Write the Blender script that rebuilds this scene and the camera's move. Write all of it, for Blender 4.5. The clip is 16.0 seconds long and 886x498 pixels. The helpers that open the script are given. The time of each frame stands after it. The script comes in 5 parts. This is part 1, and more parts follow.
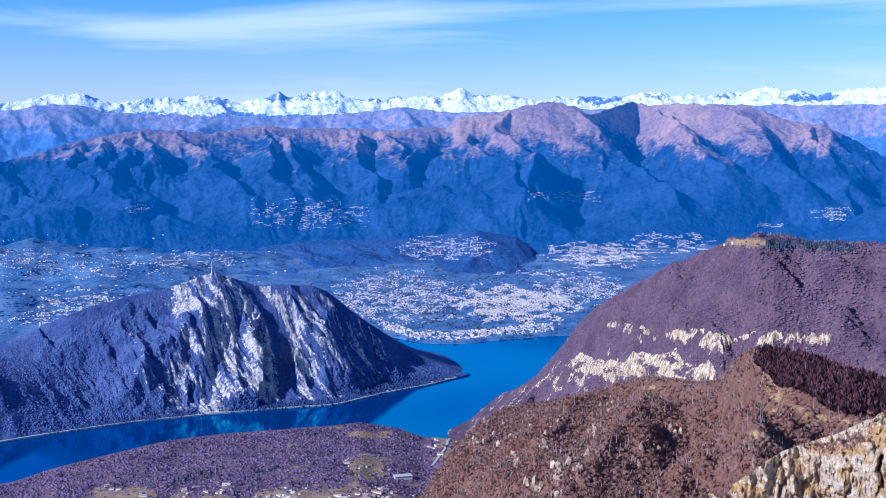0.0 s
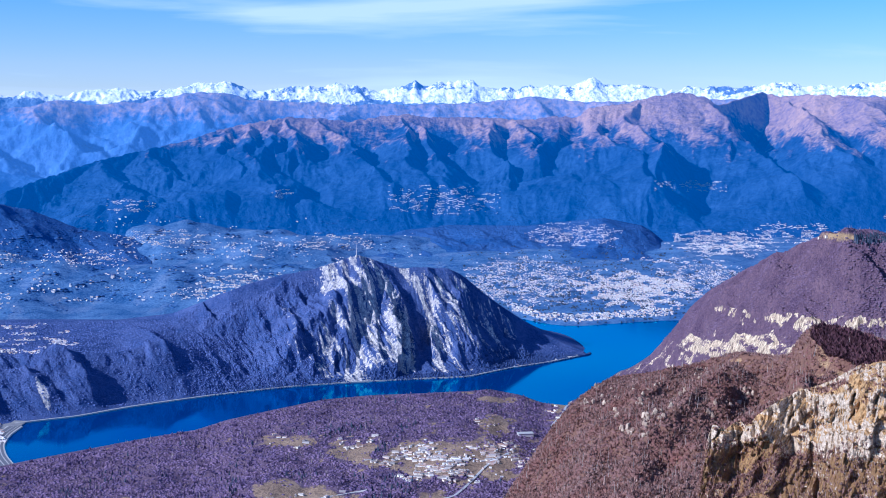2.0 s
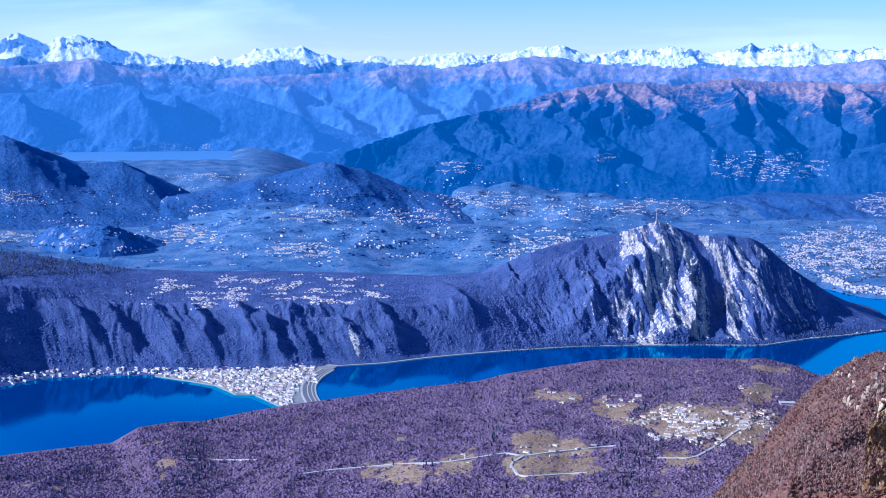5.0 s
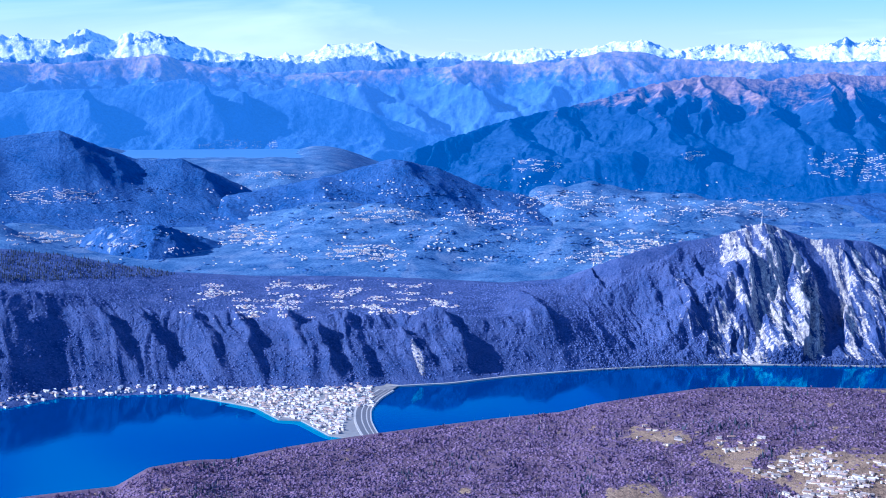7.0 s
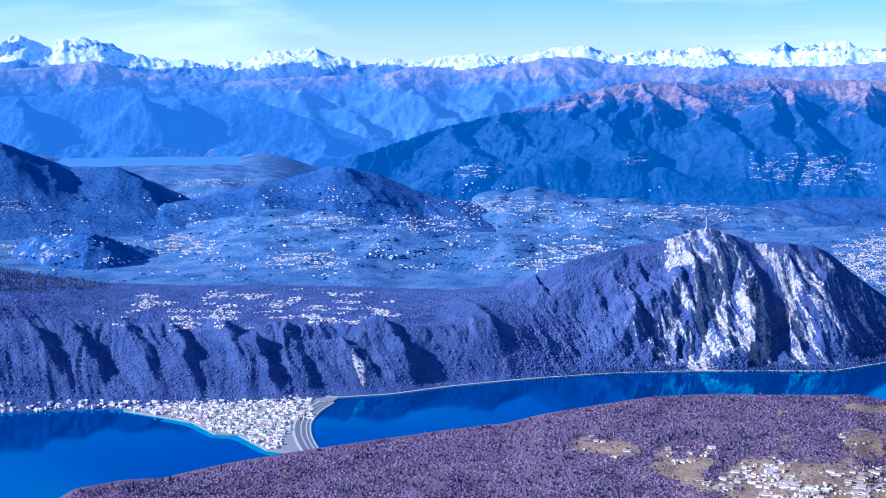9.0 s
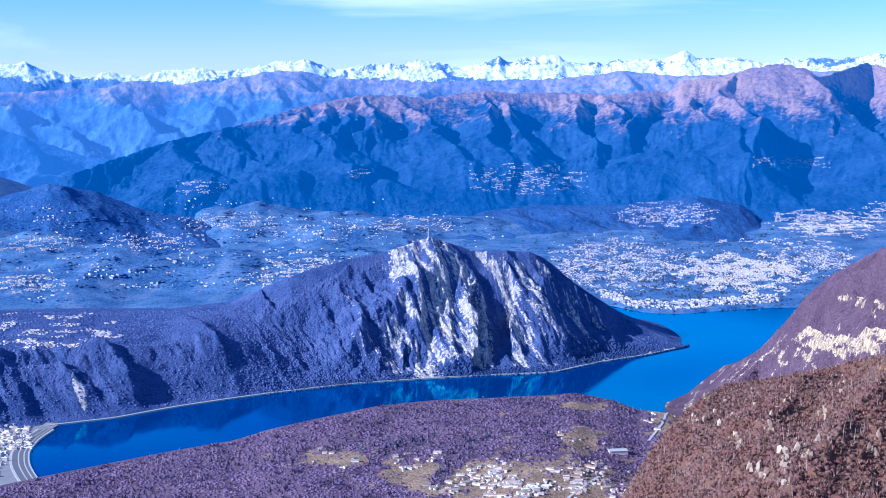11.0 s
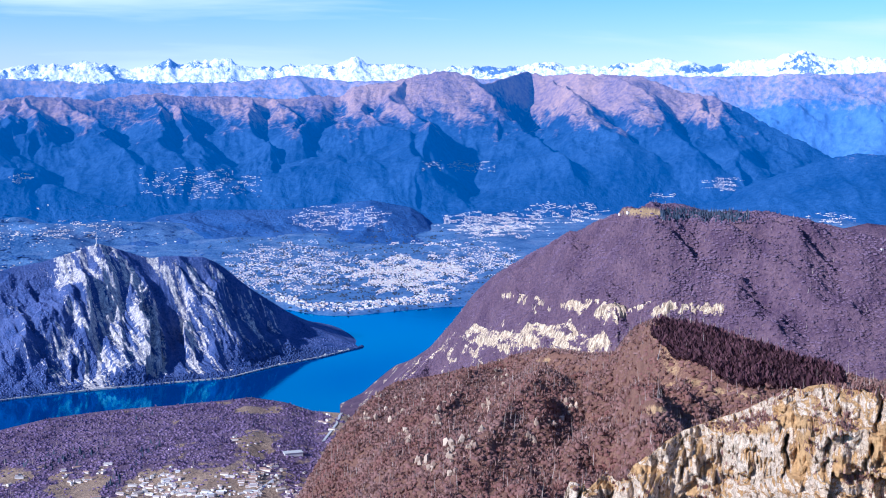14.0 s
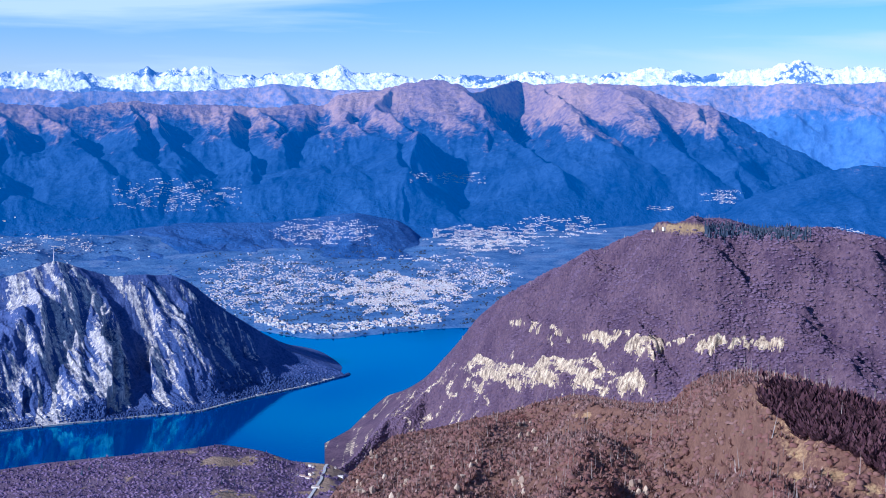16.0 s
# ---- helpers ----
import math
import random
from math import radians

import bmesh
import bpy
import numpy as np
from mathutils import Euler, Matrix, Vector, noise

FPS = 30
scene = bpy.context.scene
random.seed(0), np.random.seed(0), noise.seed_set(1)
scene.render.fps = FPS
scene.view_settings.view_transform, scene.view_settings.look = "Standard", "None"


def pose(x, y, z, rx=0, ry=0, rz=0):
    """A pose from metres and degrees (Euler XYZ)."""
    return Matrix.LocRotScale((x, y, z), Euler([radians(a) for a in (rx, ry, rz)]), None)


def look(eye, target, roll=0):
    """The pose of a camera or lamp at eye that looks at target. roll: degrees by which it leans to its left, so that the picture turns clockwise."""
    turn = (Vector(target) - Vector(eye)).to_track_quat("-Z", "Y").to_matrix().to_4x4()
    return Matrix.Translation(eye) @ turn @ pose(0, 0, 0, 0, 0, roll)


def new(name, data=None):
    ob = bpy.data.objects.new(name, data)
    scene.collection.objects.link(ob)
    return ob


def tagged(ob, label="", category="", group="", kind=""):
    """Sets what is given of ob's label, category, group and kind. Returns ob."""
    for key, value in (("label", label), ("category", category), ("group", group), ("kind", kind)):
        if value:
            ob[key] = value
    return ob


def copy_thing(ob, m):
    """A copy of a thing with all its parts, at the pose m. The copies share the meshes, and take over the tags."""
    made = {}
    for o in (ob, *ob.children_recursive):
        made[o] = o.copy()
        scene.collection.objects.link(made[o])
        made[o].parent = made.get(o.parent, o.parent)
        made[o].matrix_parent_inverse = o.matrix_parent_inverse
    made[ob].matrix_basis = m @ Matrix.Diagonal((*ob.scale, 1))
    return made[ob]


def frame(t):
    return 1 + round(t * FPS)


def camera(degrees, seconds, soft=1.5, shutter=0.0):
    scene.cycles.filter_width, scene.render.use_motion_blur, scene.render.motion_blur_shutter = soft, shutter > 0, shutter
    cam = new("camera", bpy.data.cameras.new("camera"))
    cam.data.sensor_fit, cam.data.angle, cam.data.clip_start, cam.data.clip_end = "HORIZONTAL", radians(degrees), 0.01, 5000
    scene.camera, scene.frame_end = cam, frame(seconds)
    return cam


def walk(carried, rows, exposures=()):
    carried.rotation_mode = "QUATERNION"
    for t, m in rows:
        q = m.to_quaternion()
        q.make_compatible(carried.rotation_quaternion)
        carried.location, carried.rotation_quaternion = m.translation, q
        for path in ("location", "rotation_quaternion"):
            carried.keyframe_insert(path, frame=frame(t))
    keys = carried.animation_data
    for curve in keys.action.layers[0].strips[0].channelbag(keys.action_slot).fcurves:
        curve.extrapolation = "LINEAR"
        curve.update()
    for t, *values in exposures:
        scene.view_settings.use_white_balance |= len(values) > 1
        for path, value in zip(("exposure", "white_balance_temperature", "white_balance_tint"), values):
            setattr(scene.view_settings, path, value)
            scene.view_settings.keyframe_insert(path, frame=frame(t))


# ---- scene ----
# A valley with a lake between mountains, seen from above a summit. The plan below counts in units of five
# metres of nature, measured from the first viewpoint and the lake's surface; SCALE turns them into metres here,
# a twentieth of nature's. Landforms are shaped by direction to fit the camera's view, and the ranges on the
# skyline are drawn in nearer than that scale, so that they lie within the camera's reach.
SCALE = 0.25
cam = camera(37.0, 16.0, soft=1.0)
EYE = 286.0
# seconds, x, y, z from the first viewpoint, yaw, pitch, roll
ROWS = [
    (0.0, -0.9, -12.0, 0.7, -0.054, -5.109, -0.005),
    (0.5, -0.7, -12.0, 0.7, 0.638, -5.117, -0.066),
    (1.0, -2.1, -24.1, 2.6, 1.865, -5.253, 0.008),
    (1.5, 0.5, -90.3, 9.4, 3.608, -5.447, 0.245),
    (2.0, 6.9, -142.4, 15.5, 5.629, -5.805, 0.355),
    (2.5, 18.2, -182.4, 20.1, 7.763, -6.098, 0.343),
    (3.0, 31.4, -193.2, 22.9, 10.571, -6.358, 0.305),
    (3.5, 43.2, -194.9, 24.3, 13.110, -6.633, 0.300),
    (4.0, 52.8, -193.0, 25.0, 15.689, -6.930, 0.309),
    (4.5, 61.0, -188.9, 25.3, 18.331, -7.271, 0.297),
    (5.0, 68.1, -182.7, 25.6, 20.416, -7.557, 0.276),
    (5.2, 65.9, -176.8, 24.8, 20.880, -7.834, 0.274),
    (5.6, 58.6, -157.3, 22.1, 22.000, -7.824, 0.264),
    (6.0, 43.9, -118.1, 16.9, 22.780, -7.764, 0.244),
    (6.5, 24.0, -65.3, 9.7, 23.400, -7.614, 0.218),
    (6.9, 8.6, -24.2, 4.2, 23.680, -7.484, 0.198),
    (7.3, -3.5, 8.0, -0.2, 23.790, -7.404, 0.182),
    (7.5, -5.4, 12.9, -0.8, 23.781, -7.384, 0.179),
    (8.0, -5.3, 12.9, -0.6, 23.615, -7.275, 0.140),
    (8.2, -5.3, 12.9, -0.6, 23.415, -7.245, 0.140),
    (10.3, -1.8, 11.9, -0.7, 14.213, -6.855, -0.279),
    (10.5, -1.8, 11.9, -0.7, 12.873, -6.775, -0.279),
    (11.0, -0.8, 12.0, -1.0, 9.437, -6.580, -0.312),
    (11.5, 0.2, 12.1, -1.6, 6.031, -6.432, -0.438),
    (12.0, 0.9, 11.1, -1.4, 2.909, -6.342, -0.295),
    (12.5, 1.3, 10.0, -1.4, 0.018, -6.349, -0.159),
    (13.0, 1.6, 8.9, -1.3, -2.366, -6.429, 0.046),
    (13.5, 1.8, 8.9, -1.3, -3.861, -6.439, 0.223),
    (14.0, 1.9, 8.9, -1.3, -4.601, -6.389, 0.336),
    (14.5, 2.3, 9.8, -1.6, -4.842, -6.266, 0.353),
    (15.0, 6.0, 47.7, -5.6, -4.823, -6.162, 0.108),
    (15.5, 6.4, 97.5, -9.6, -4.875, -5.911, 0.092),
    (16.0, 0.6, 148.4, -11.2, -5.334, -5.841, 0.492),
]
walk(cam, [(t, pose(x * SCALE, y * SCALE, (EYE + z) * SCALE, 90 + pitch, 0, yaw) @ pose(0, 0, 0, 0, 0, roll)) for t, x, y, z, yaw, pitch, roll in ROWS],
     exposures=[(0.0, 0.32, 4750, 15), (3.0, 0.4, 4650, 15), (5.2, 0.58, 4650, 15), (7.3, 0.72, 4600, 15), (8.2, 0.71, 4600, 15), (10.5, 0.66, 4650, 15), (14.5, 0.46, 4850, 15), (16.0, 0.3, 4750, 15)])

# ---- light ----
SUN_AZ, SUN_EL = -116.0, 28.0
world = bpy.data.worlds.new("sky")
scene.world = world
world.use_nodes = True
wn, wl = world.node_tree.nodes, world.node_tree.links
wn.clear()
sky = wn.new("ShaderNodeTexSky")
sky.sky_type, sky.sun_disc = "NISHITA", False
sky.sun_elevation, sky.sun_rotation = radians(SUN_EL), radians(SUN_AZ)
sky.altitude, sky.air_density, sky.dust_density, sky.ozone_density = 1700, 1.0, 0.0, 4.0
bg, wout = wn.new("ShaderNodeBackground"), wn.new("ShaderNodeOutputWorld")
bg.inputs["Strength"].default_value = 0.094
# thin streaked cirrus, spread over the sky's dome
tc, mp = wn.new("ShaderNodeTexCoord"), wn.new("ShaderNodeMapping")
mp.inputs["Scale"].default_value = (1.6, 2.6, 15.0)
mp.inputs["Rotation"].default_value = (0.06, 0.10, 0.35)
cn = wn.new("ShaderNodeTexNoise")
cn.inputs["Scale"].default_value, cn.inputs["Detail"].default_value, cn.inputs["Distortion"].default_value = 1.6, 7.0, 0.6
cr = wn.new("ShaderNodeMapRange")
cr.inputs["From Min"].default_value, cr.inputs["From Max"].default_value = 0.46, 0.64
cr.inputs["To Max"].default_value = 0.8
cm = wn.new("ShaderNodeMix")
cm.data_type = "RGBA"
cm.inputs["B"].default_value = (6.6, 7.2, 7.8, 1)
wl.new(tc.outputs["Generated"], mp.inputs["Vector"])
wl.new(mp.outputs["Vector"], cn.inputs["Vector"])
wl.new(cn.outputs["Fac"], cr.inputs["Value"])
# the blue deepens with height above the horizon; the cirrus thins out towards the zenith
sz, high, deep, tint = wn.new("ShaderNodeSeparateXYZ"), wn.new("ShaderNodeMapRange"), wn.new("ShaderNodeValToRGB"), wn.new("ShaderNodeMix")
high.inputs["From Min"].default_value, high.inputs["From Max"].default_value = 0.2, 0.55
high.inputs["To Min"].default_value, high.inputs["To Max"].default_value = 1.0, 0.15
thin = wn.new("ShaderNodeMath")
thin.operation = "MULTIPLY"
for e, (p, c) in zip([*deep.color_ramp.elements, deep.color_ramp.elements.new(0.5), deep.color_ramp.elements.new(0.6)], ((0.035, (0.96, 0.89, 0.93, 1)), (0.30, (0.34, 0.64, 0.95, 1)), (0.085, (0.68, 0.85, 0.98, 1)), (0.15, (0.3, 0.68, 1.0, 1)))):
    e.position, e.color = p, c
tint.data_type, tint.blend_type = "RGBA", "MULTIPLY"
tint.inputs["Factor"].default_value = 1.0
wl.new(tc.outputs["Generated"], sz.inputs["Vector"])
wl.new(sz.outputs["Z"], high.inputs["Value"])
wl.new(sz.outputs["Z"], deep.inputs["Fac"])
wl.new(cr.outputs["Result"], thin.inputs[0])
wl.new(high.outputs["Result"], thin.inputs[1])
wl.new(sky.outputs["Color"], tint.inputs["A"])
wl.new(deep.outputs["Color"], tint.inputs["B"])
wl.new(thin.outputs["Value"], cm.inputs["Factor"])
wl.new(tint.outputs["Result"], cm.inputs["A"])
wl.new(cm.outputs["Result"], bg.inputs["Color"])
wl.new(bg.outputs["Background"], wout.inputs["Surface"])
sun = new("sun", bpy.data.lights.new("sun", "SUN"))
sun.data.energy, sun.data.angle, sun.data.color = 5.0, radians(0.5), (1.0, 0.85, 0.65)
sd = Vector((math.sin(radians(SUN_AZ)) * math.cos(radians(SUN_EL)), math.cos(radians(SUN_AZ)) * math.cos(radians(SUN_EL)), math.sin(radians(SUN_EL))))
sun.matrix_world = look(sd * 500, (0, 0, 0))


# ---- numbers: noise and interpolation ----
rng = np.random.RandomState(7)
PERM = rng.permutation(1024)
GRAD = np.stack([np.cos(np.linspace(0, 2 * np.pi, 64, endpoint=False)), np.sin(np.linspace(0, 2 * np.pi, 64, endpoint=False))], 1)


def perlin(x, y):
    x, y = np.asarray(x, float), np.asarray(y, float)
    xi, yi = np.floor(x).astype(int), np.floor(y).astype(int)
    xf, yf = x - xi, y - yi
    u, v = xf * xf * xf * (xf * (xf * 6 - 15) + 10), yf * yf * yf * (yf * (yf * 6 - 15) + 10)

    def corner(ix, iy, dx, dy):
        g = GRAD[PERM[(PERM[ix & 1023] + iy) & 1023] & 63]
        return g[..., 0] * dx + g[..., 1] * dy

    a = corner(xi, yi, xf, yf) * (1 - u) + corner(xi + 1, yi, xf - 1, yf) * u
    b = corner(xi, yi + 1, xf, yf - 1) * (1 - u) + corner(xi + 1, yi + 1, xf - 1, yf - 1) * u
    return (a * (1 - v) + b * v) * 1.5


def fbm(x, y, octaves=5, gain=0.5):
    s, a = 0, 1
    for k in range(octaves):
        s, a, x, y = s + a * perlin(x + 17.3 * k, y - 9.1 * k), a * gain, x * 2.03, y * 2.03
    return s


def ridged(x, y, octaves=4, gain=0.5):
    s, a, tot = 0, 1, 0
    for k in range(octaves):
        s, tot = s + a * (1 - np.abs(perlin(x + 31.7 * k, y + 5.3 * k)) * 2), tot + a
        a, x, y = a * gain, x * 2.1, y * 2.1
    return s / tot


def along(pairs, az):
    """A smooth curve through (azimuth, value) pairs."""
    p = np.array(pairs, float)
    fine = np.linspace(p[0, 0], p[-1, 0], 1500)
    val = np.interp(fine, p[:, 0], p[:, 1])
    w = np.hanning(15)
    pad = np.pad(val, 7, mode="edge")
    return np.interp(az, fine, np.convolve(pad, w / w.sum(), mode="valid"))


def smooth(a, b, x):
    t = np.clip((x - a) / (b - a), 0, 1)
    return t * t * (3 - 2 * t)


# ---- materials ----
def material(name, build):
    m = bpy.data.materials.new(name)
    m.use_nodes = True
    t = m.node_tree
    build(t, t.nodes, t.links, t.nodes["Principled BSDF"])
    return m


def node(t, kind, **inputs):
    n = t.nodes.new(kind)
    for k, v in inputs.items():
        n.inputs[k.replace("_", " ")].default_value = v
    return n


def noise_at(t, scale, detail=6.0, rough=0.55, stretch=(1, 1, 1)):
    g = t.nodes.new("ShaderNodeNewGeometry")
    mp = node(t, "ShaderNodeMapping", Scale=stretch)
    n = node(t, "ShaderNodeTexNoise", Scale=scale / SCALE, Detail=detail, Roughness=rough)
    t.links.new(g.outputs["Position"], mp.inputs["Vector"])
    t.links.new(mp.outputs["Vector"], n.inputs["Vector"])
    return n.outputs["Fac"]


def ramp(t, fac, stops):
    r = t.nodes.new("ShaderNodeValToRGB")
    while len(r.color_ramp.elements) < len(stops):
        r.color_ramp.elements.new(0.5)
    for e, (p, c) in zip(r.color_ramp.elements, stops):
        e.position, e.color = p, (*c, 1)
    t.links.new(fac, r.inputs["Fac"])
    return r.outputs["Color"]


def mixed(t, fac, a, b):
    m = t.nodes.new("ShaderNodeMix")
    m.data_type = "RGBA"
    t.links.new(fac, m.inputs["Factor"])
    for v, k in ((a, "A"), (b, "B")):
        if isinstance(v, tuple):
            m.inputs[k].default_value = (*v, 1)
        else:
            t.links.new(v, m.inputs[k])
    return m.outputs["Result"]


def attr(t, name):
    a = t.nodes.new("ShaderNodeAttribute")
    a.attribute_name = name
    return a.outputs["Fac"]


def math2(t, op, a, b):
    m = t.nodes.new("ShaderNodeMath")
    m.operation = op
    for k, v in enumerate((a, b)):
        if isinstance(v, (int, float)):
            m.inputs[k].default_value = v
        else:
            t.links.new(v, m.inputs[k])
    return m.outputs[0]


def bumped(t, p, fac, strength, distance):
    b = node(t, "ShaderNodeBump", Strength=strength, Distance=distance)
    t.links.new(fac, b.inputs["Height"])
    t.links.new(b.outputs["Normal"], p.inputs["Normal"])


def terrain(name, woods, rock, grass, scale, glow=None, relief=0.7, streak=(1, 1, 0.35), cracks=0.0, rough_scale=5, ragged=1.6, tones=(0.38, 0.49, 0.6)):
    """Woods everywhere, bare rock and grass where the masks of the mesh put them; glow: emission added to imitate the
    blue haze before far ranges.
    """
    def build(t, n, l, p):
        big, fine = noise_at(t, scale, 5), noise_at(t, scale * 9, 7, 0.65)
        patch = node(t, "ShaderNodeMapRange", From_Min=0.37, From_Max=0.63)
        l.new(math2(t, "ADD", math2(t, "MULTIPLY", big, 0.45), math2(t, "MULTIPLY", fine, 0.55)), patch.inputs["Value"])
        c = mixed(t, patch.outputs["Result"], woods[0], woods[1])
        strat = noise_at(t, scale * rough_scale, 8, 0.7, streak)
        rc = ramp(t, strat, tuple(zip(tones, rock)))
        if cracks:
            line = math2(t, "ABSOLUTE", math2(t, "SUBTRACT", noise_at(t, scale * 4, 5, 0.6, (2.2, 2.2, 0.5)), 0.5), 0)
            thin = node(t, "ShaderNodeMapRange")
            thin.inputs["From Min"].default_value, thin.inputs["From Max"].default_value = 0.004, 0.03
            thin.inputs["To Min"].default_value = 1 - cracks
            l.new(line, thin.inputs["Value"])
            rc = mixed(t, thin.outputs["Result"], (0.1, 0.075, 0.06), rc)
        rm = math2(t, "ADD", attr(t, "rock"), math2(t, "MULTIPLY", math2(t, "SUBTRACT", strat, 0.5), ragged))
        rs = node(t, "ShaderNodeMapRange")
        rs.inputs["From Min"].default_value, rs.inputs["From Max"].default_value = 0.45, 0.6
        l.new(rm, rs.inputs["Value"])
        c = mixed(t, rs.outputs["Result"], c, rc)
        gm = math2(t, "ADD", attr(t, "grass"), math2(t, "MULTIPLY", math2(t, "SUBTRACT", fine, 0.5), 1.2))
        gs = node(t, "ShaderNodeMapRange")
        gs.inputs["From Min"].default_value, gs.inputs["From Max"].default_value = 0.3, 0.75
        l.new(gm, gs.inputs["Value"])
        c = mixed(t, gs.outputs["Result"], c, mixed(t, patch.outputs["Result"], grass[0], grass[1]))
        l.new(c, p.inputs["Base Color"])
        p.inputs["Roughness"].default_value = 0.95
        p.inputs["Specular IOR Level"].default_value = 0.1
        bumped(t, p, fine, relief, 1.2 * SCALE / scale / 9)
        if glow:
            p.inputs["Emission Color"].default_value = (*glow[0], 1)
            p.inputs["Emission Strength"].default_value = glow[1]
    return material(name, build)


# Blue in these woods and rock tones is haze across the lake, painted in.
M_CLIFF = terrain("hazed_wooded_limestone", ((0.03, 0.065, 0.215), (0.115, 0.155, 0.36)), ((0.17, 0.18, 0.28), (0.46, 0.45, 0.5), (0.97, 0.9, 0.8)), ((0.13, 0.1, 0.08), (0.2, 0.16, 0.1)), 0.045, streak=(1, 1, 0.2), relief=1.0, ragged=1.0, rough_scale=8, tones=(0.33, 0.5, 0.66))
M_SPUR = terrain("brown_woodland", ((0.068, 0.042, 0.088), (0.2, 0.13, 0.172)), ((0.22, 0.16, 0.13), (0.6, 0.47, 0.33), (0.92, 0.76, 0.54)), ((0.3, 0.21, 0.12), (0.45, 0.32, 0.18)), 0.05, streak=(1, 1, 0.55), cracks=0.7, relief=1.0, rough_scale=7, ragged=1.2)
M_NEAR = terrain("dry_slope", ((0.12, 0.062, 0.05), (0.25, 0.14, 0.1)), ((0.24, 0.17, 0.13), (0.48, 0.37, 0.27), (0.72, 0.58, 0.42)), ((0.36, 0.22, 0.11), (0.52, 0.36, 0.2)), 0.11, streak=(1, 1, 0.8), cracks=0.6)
M_CRAG = terrain("limestone_and_dry_grass", ((0.2, 0.11, 0.055), (0.36, 0.22, 0.1)), ((0.4, 0.29, 0.2), (0.66, 0.52, 0.38), (0.88, 0.74, 0.58)), ((0.46, 0.27, 0.11), (0.68, 0.44, 0.21)), 0.12, streak=(0.8, 0.8, 2.4), cracks=0.7, relief=1.0, ragged=1.2, rough_scale=4, tones=(0.34, 0.5, 0.66))
M_HILL = terrain("bare_woods_and_fields", ((0.09, 0.06, 0.115), (0.2, 0.14, 0.2)), ((0.3, 0.27, 0.25), (0.4, 0.36, 0.32), (0.5, 0.45, 0.4)), ((0.19, 0.13, 0.095), (0.44, 0.32, 0.225)), 0.045)
# Blue haze is painted into the valley floor's base colours.
M_VALLEY = terrain("hazed_valley_floor", ((0.015, 0.078, 0.25), (0.15, 0.27, 0.5)), ((0.2, 0.27, 0.42), (0.3, 0.36, 0.48), (0.4, 0.46, 0.55)), ((0.10, 0.18, 0.39), (0.19, 0.28, 0.46)), 0.025, relief=0.5)
# The chain's haze is imitated by blue base colours and added emission.
M_CHAIN = terrain("hazed_far_slopes", ((0.006, 0.022, 0.085), (0.034, 0.075, 0.185)), ((0.14, 0.11, 0.14), (0.28, 0.21, 0.21), (0.9, 0.9, 0.93)), ((0.13, 0.1, 0.17), (0.4, 0.26, 0.2)), 0.008, ((0.012, 0.11, 0.34), 0.46), relief=0.6, rough_scale=14)
# The far hills' woods carry the haze as blue in their colour.
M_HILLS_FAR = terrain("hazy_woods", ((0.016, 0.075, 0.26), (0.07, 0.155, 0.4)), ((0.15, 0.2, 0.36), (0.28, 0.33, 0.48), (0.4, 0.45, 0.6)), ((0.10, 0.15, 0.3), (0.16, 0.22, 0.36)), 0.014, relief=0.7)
# Ranges and snow peaks emit blue light in place of haze.
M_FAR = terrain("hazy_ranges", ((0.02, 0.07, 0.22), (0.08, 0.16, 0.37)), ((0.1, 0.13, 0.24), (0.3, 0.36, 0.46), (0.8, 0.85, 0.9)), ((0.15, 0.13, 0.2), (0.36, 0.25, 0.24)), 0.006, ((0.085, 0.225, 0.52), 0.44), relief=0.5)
M_ALPS = terrain("hazed_snow_peaks", ((0.07, 0.13, 0.28), (0.16, 0.23, 0.38)), ((0.36, 0.45, 0.6), (0.76, 0.8, 0.85), (0.9, 0.91, 0.92)), ((0.1, 0.15, 0.28), (0.14, 0.19, 0.3)), 0.012, ((0.06, 0.26, 0.7), 0.26))


def build_water(t, n, l, p):
    p.inputs["Base Color"].default_value = (0.0, 0.04, 0.19, 1)
    p.inputs["Roughness"].default_value = 0.6
    p.inputs["Specular IOR Level"].default_value = 0.0
    gloss = node(t, "ShaderNodeBsdfGlossy", Color=(0.13, 0.66, 1.0, 1), Roughness=0.05)
    fr = node(t, "ShaderNodeFresnel", IOR=2.1)
    mx = n.new("ShaderNodeMixShader")
    l.new(fr.outputs[0], mx.inputs[0])
    l.new(p.outputs[0], mx.inputs[1])
    l.new(gloss.outputs[0], mx.inputs[2])
    bmp = node(t, "ShaderNodeBump", Strength=0.04, Distance=SCALE)
    l.new(noise_at(t, 0.25, 4), bmp.inputs["Height"])
    l.new(bmp.outputs["Normal"], gloss.inputs["Normal"])
    l.new(mx.outputs[0], n["Material Output"].inputs["Surface"])


M_WATER = material("lake_water", build_water)
# The far lake's pale blue is haze put into its base colour.
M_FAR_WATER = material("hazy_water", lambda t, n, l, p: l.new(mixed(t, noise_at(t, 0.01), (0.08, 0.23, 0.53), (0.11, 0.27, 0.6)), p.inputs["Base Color"]))


